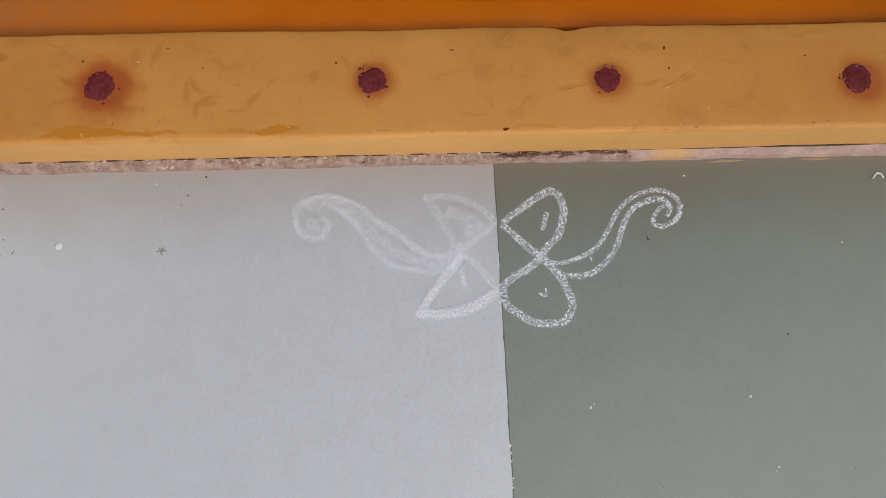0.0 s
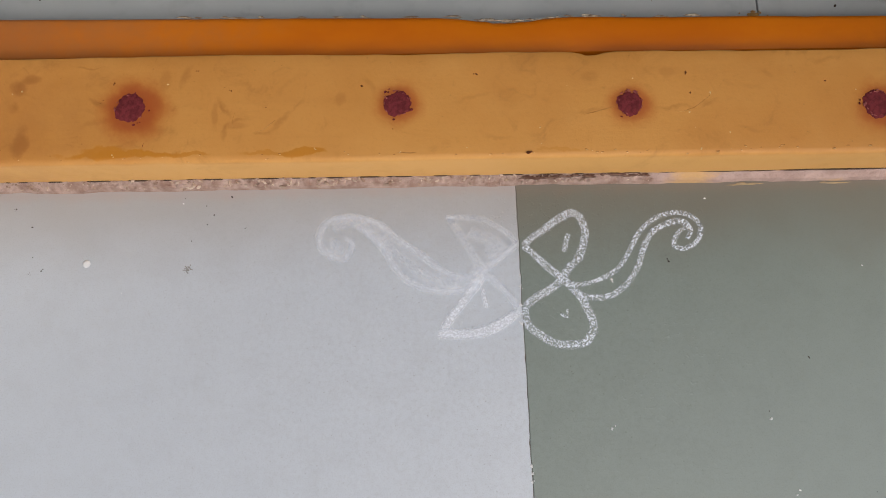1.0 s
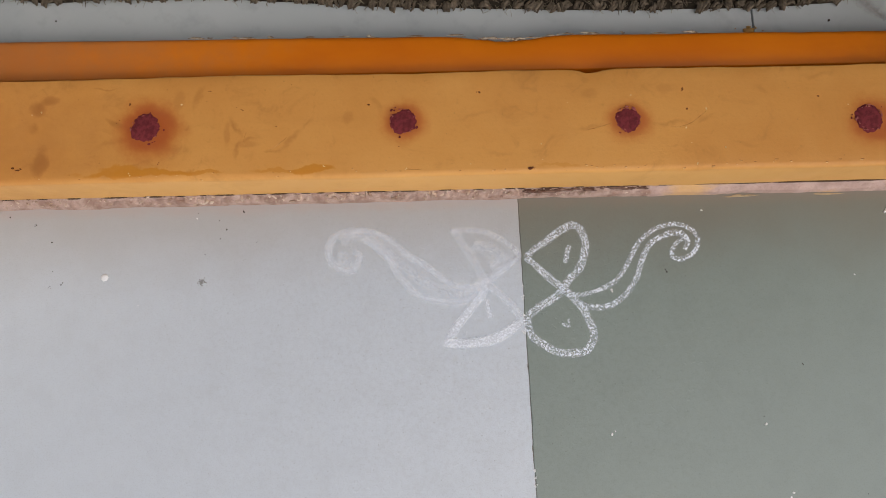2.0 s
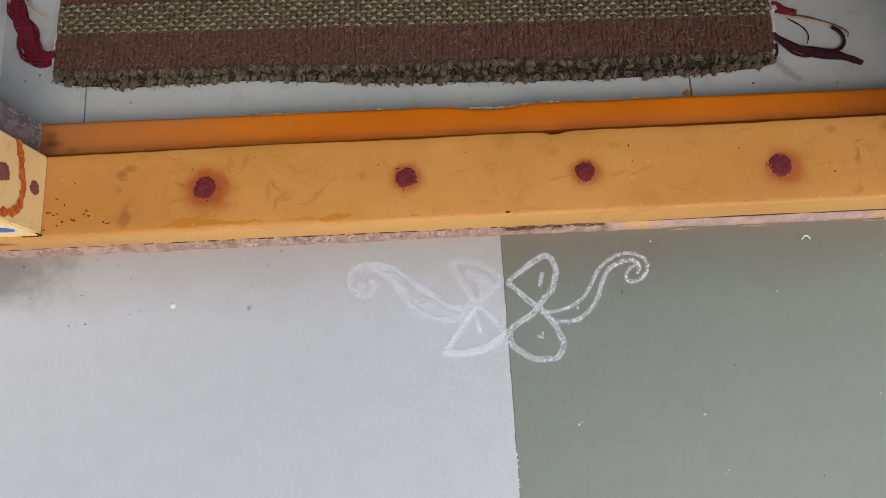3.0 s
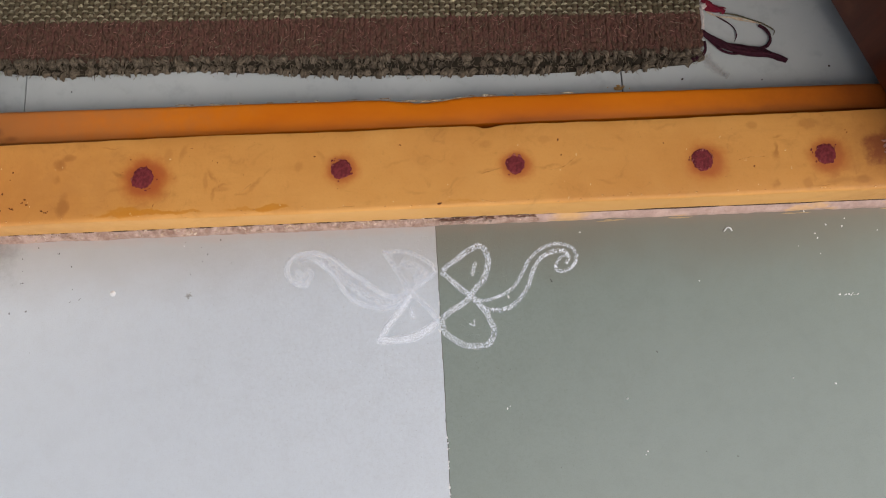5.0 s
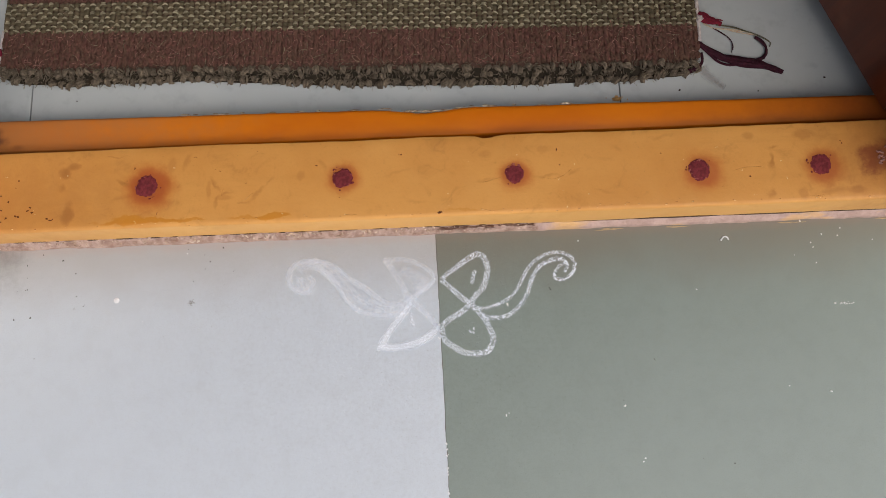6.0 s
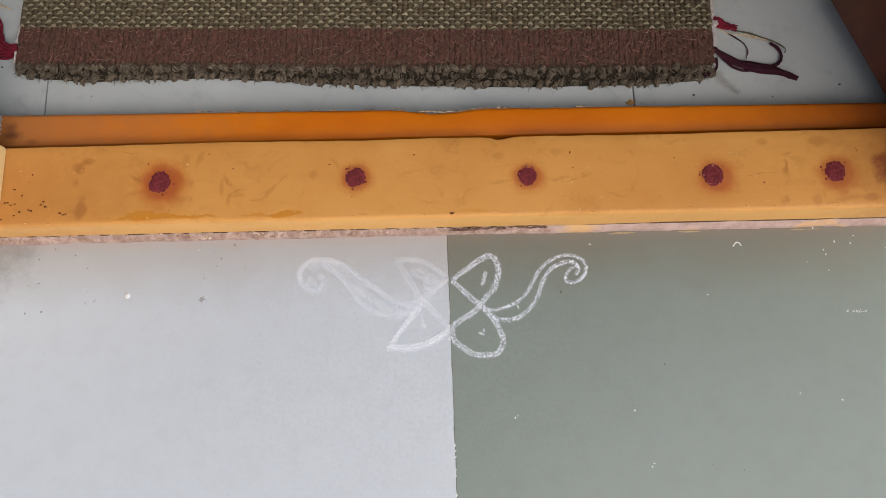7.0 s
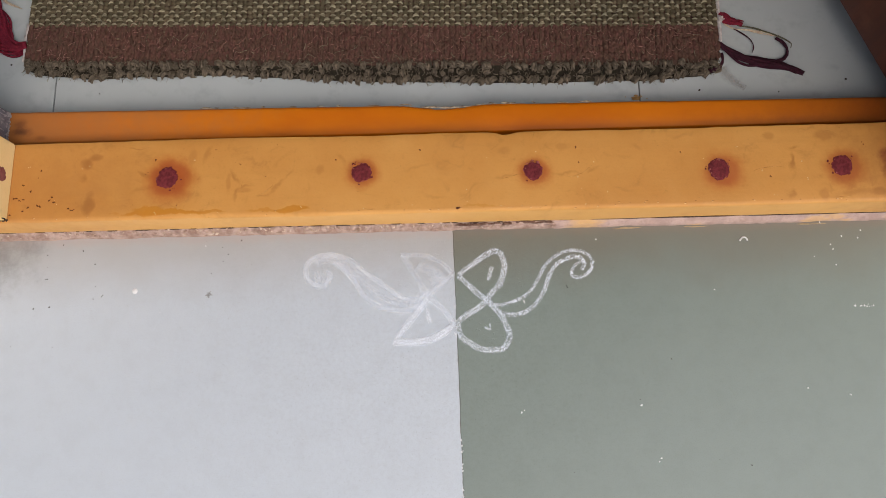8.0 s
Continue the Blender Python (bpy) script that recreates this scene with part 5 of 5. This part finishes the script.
r = random.Random(5)
dark = [(-0.243, -0.003, 0), (-0.227, -0.009, 0), (-0.221, -0.016, 0), (-0.226, -0.023, 0), (-0.237, -0.035, 0), (-0.209, -0.002, 0), (-0.350, -0.045, 0),
        (-0.352, -0.057, 0), (-0.343, -0.055, 0), (-0.399, -0.025, 0), (-0.400, -0.037, 0), (-0.438, -0.039, 0), (-0.409, -0.065, 0), (-0.408, -0.038, 0),
        (-0.393, -0.064, 0), (-0.050, -0.120, 0), (0.109, -0.056, 0), (0.204, -0.128, 0), (0.171, -0.164, 0)]
dark += [(r.gauss(-0.42, 0.05), -abs(r.gauss(0, 0.045)), 0) for i in range(9)]
dark += [(r.uniform(-0.45, 0.45), r.uniform(-0.26, -0.005), 0) for i in range(5)]
specks("floor_specks", dark, M_SPECK, "tiny dark dirt specks on the slabs", 8, 0.0002, 0.0006)
smudge = [(-0.239 + r.gauss(0, 0.0019), -0.056 + r.gauss(0, 0.0009), 0) for i in range(22)]
specks("dirt_smudge", smudge, plain("grey_smudge", (0.26, 0.25, 0.24), (0.33, 0.32, 0.31), 0.9, 300), "small grey dirt smudge on the marble", 9, 0.0002, 0.0005)
light = [(-0.244, -0.007, 0), (-0.285, -0.072, 0), (0.141, -0.010, 0), (0.399, -0.007, 0), (0.370, -0.025, 0), (0.366, -0.164, 0), (0.328, -0.157, 0), (0.186, -0.217, 0), (0.184, -0.220, 0)]
light += [(r.uniform(0.02, 0.46), r.uniform(-0.26, -0.005), 0) for i in range(7)]
light += [(r.gauss(0.385, 0.02), r.gauss(-0.018, 0.010), 0) for i in range(5)]
light += [(0.0030 + 0.0005 * r.random(), -0.195 - 0.055 * r.random(), 0) for i in range(14)] + [(0.0006, -0.05 - 0.05 * r.random(), 0) for i in range(8)]
light += [(0.383 + 0.0022 * k + r.gauss(0, 0.0006), -0.081 + r.gauss(0, 0.0005), 0) for k in range(9)]
specks("white_specks", light, M_CHIP, "tiny white paint specks on the slabs", 10, 0.0003, 0.0008)
chev = curve_points([(0.2800, -0.0150, 0.0004), (0.2835, -0.0113, 0.0004), (0.2868, -0.0122, 0.0004), (0.2880, -0.0150, 0.0004)], 0.001)
vv, ff = tube(chev, lambda t: 0.0008, 6)
flake = from_arrays("white_flake", vv, ff, M_CHIP)
tagged(flake, "small curled white flake on the green slab", "flake")
sill_marks = [(-0.397, 0.040, 0), (-0.404, 0.046, 0), (-0.389, 0.060, 0), (0.004, 0.0140, 0), (0.006, 0.0135, 0), (-0.224, 0.077, 0), (-0.204, 0.064, 0), (-0.287, 0.056, 0), (-0.289, 0.054, 0),
              (-0.280, 0.068, 0), (-0.258, 0.023, 0), (-0.088, 0.032, 0), (0.297, 0.037, 0), (0.388, 0.066, 0)]
sill_marks += [(r.uniform(-0.40, 0.40), r.uniform(0.016, 0.084), 0) for i in range(9)]
specks("sill_specks", [(x, y, 0.0423) for x, y, z in sill_marks], M_BROWN_DIRT, "tiny dark insect and dirt specks on the sill", 11, 0.0003, 0.0007)
bits = Lumps(29)
for x, y, turn in ((-0.411, 0.033, 0.1), (-0.406, 0.0315, -0.1), (-0.402, 0.032, 0.0), (-0.379, 0.031, 0.9), (-0.375, 0.034, -0.2), (-0.374, 0.029, -0.6), (-0.389, 0.026, -0.6), (-0.387, 0.0245, -0.4),
                   (-0.359, 0.0225, -0.2), (-0.356, 0.0215, -0.4), (-0.403, 0.0210, 0.2), (-0.398, 0.0235, 0.0), (-0.414, 0.0175, 0.6)):
    for k in range(3):
        bits.add(x + r.gauss(0, 0.0010), y + r.gauss(0, 0.0004), 0.0425, r.uniform(0.0006, 0.0013), r.uniform(0.0003, 0.0006), 0.0003, turn + r.gauss(0, 0.3), 0, 0.3)
for k in range(4):
    bits.add(0.005 + r.gauss(0, 0.0012), 0.0138 + r.gauss(0, 0.0004), 0.0425, 0.0013, 0.0006, 0.0005, 0.4, 0, 0.25)
tagged(bits.done("dirt_crumbs", M_BROWN_DIRT, None, ""), "dark dirt crumbs on the yellow sill by the jamb", "dirt crumbs", kind="stuff")
pale = [(r.uniform(-0.40, 0.40), r.choice((r.uniform(0.014, 0.024), r.uniform(0.020, 0.070))), 0.0422) for i in range(22)] + [(0.134, 0.0545, 0.0422), (0.121, 0.030, 0.0422), (-0.373, 0.031, 0.0422), (-0.371, 0.027, 0.0422)]
specks("paint_chips", pale, plain("cream_paint_chip", (0.78, 0.58, 0.30), (0.66, 0.44, 0.18), 0.7, 300), "tiny cream paint chips on the yellow sill", 19, 0.00025, 0.0006)
gum = Lumps(3)
for k in range(22):
    far = k > 15
    gum.add(0.1895 + r.gauss(0, 0.0075 if far else 0.0022), 0.1340 + abs(r.gauss(0, 0.0016)), 0.0060, r.uniform(0.0004, 0.0009) if far else r.uniform(0.0012, 0.0024), r.uniform(0.0004, 0.0008) if far else r.uniform(0.001, 0.0016), 0.0010, 0, 0, 0.25)
lump = gum.done("paint_drop", plain("ochre_paint_drop", (0.50, 0.29, 0.09), (0.34, 0.18, 0.05), 0.6, 200), None, "")
tagged(lump, "dried ochre paint drop on the white tile", "paint drop", kind="stuff")
# soft-edged beige patch beside the mat's front corner
wipe = curve_points([(0.280, 0.1660, 0.0), (0.287, 0.1560, 0.0), (0.294, 0.1480, 0.0), (0.301, 0.1420, 0.0)], 0.002)
dust = part("beige_patch", ribbon(wipe, lambda t: 0.018 - 0.008 * t, 0.0058, (0, 0, 1), 0.4, 3.0), chalk("beige_tint", 0.42, 0.35, (0.27, 0.23, 0.165), 0.0, 500))
dust.visible_shadow = False
tagged(dust, "thin soft-edged beige patch on the white tile by the mat", "dust smudge", kind="stuff")
room_dirt = [(-0.470, 0.185, 0), (-0.455, 0.190, 0), (0.255, 0.142, 0), (0.335, 0.138, 0), (0.405, 0.150, 0), (-0.36, 0.155, 0)]
specks("room_specks", [(x, y, 0.0056) for x, y, z in room_dirt], M_SPECK, "tiny dark dirt specks on the white tiles", 13, 0.0004, 0.0010)

# ---------------- room floor tiles ----------------
tile_bm = box(-0.29965, 0.29965, -0.29965, 0.29965, -0.008, 0.0, 0.0004, 1)
tile_me = bpy.data.meshes.new("tile")
tile_bm.to_mesh(tile_me)
tile_bm.free()
tile_me.materials.append(M_TILE)
for i in range(-1, 4):
    for j in range(6):
        t = new("tile", tile_me)
        t.parent = room_floor
        t.location = (-0.4065 + 0.6005 * i + 0.30025, 0.1055 + 0.30025 + 0.6005 * j, 0.0055)
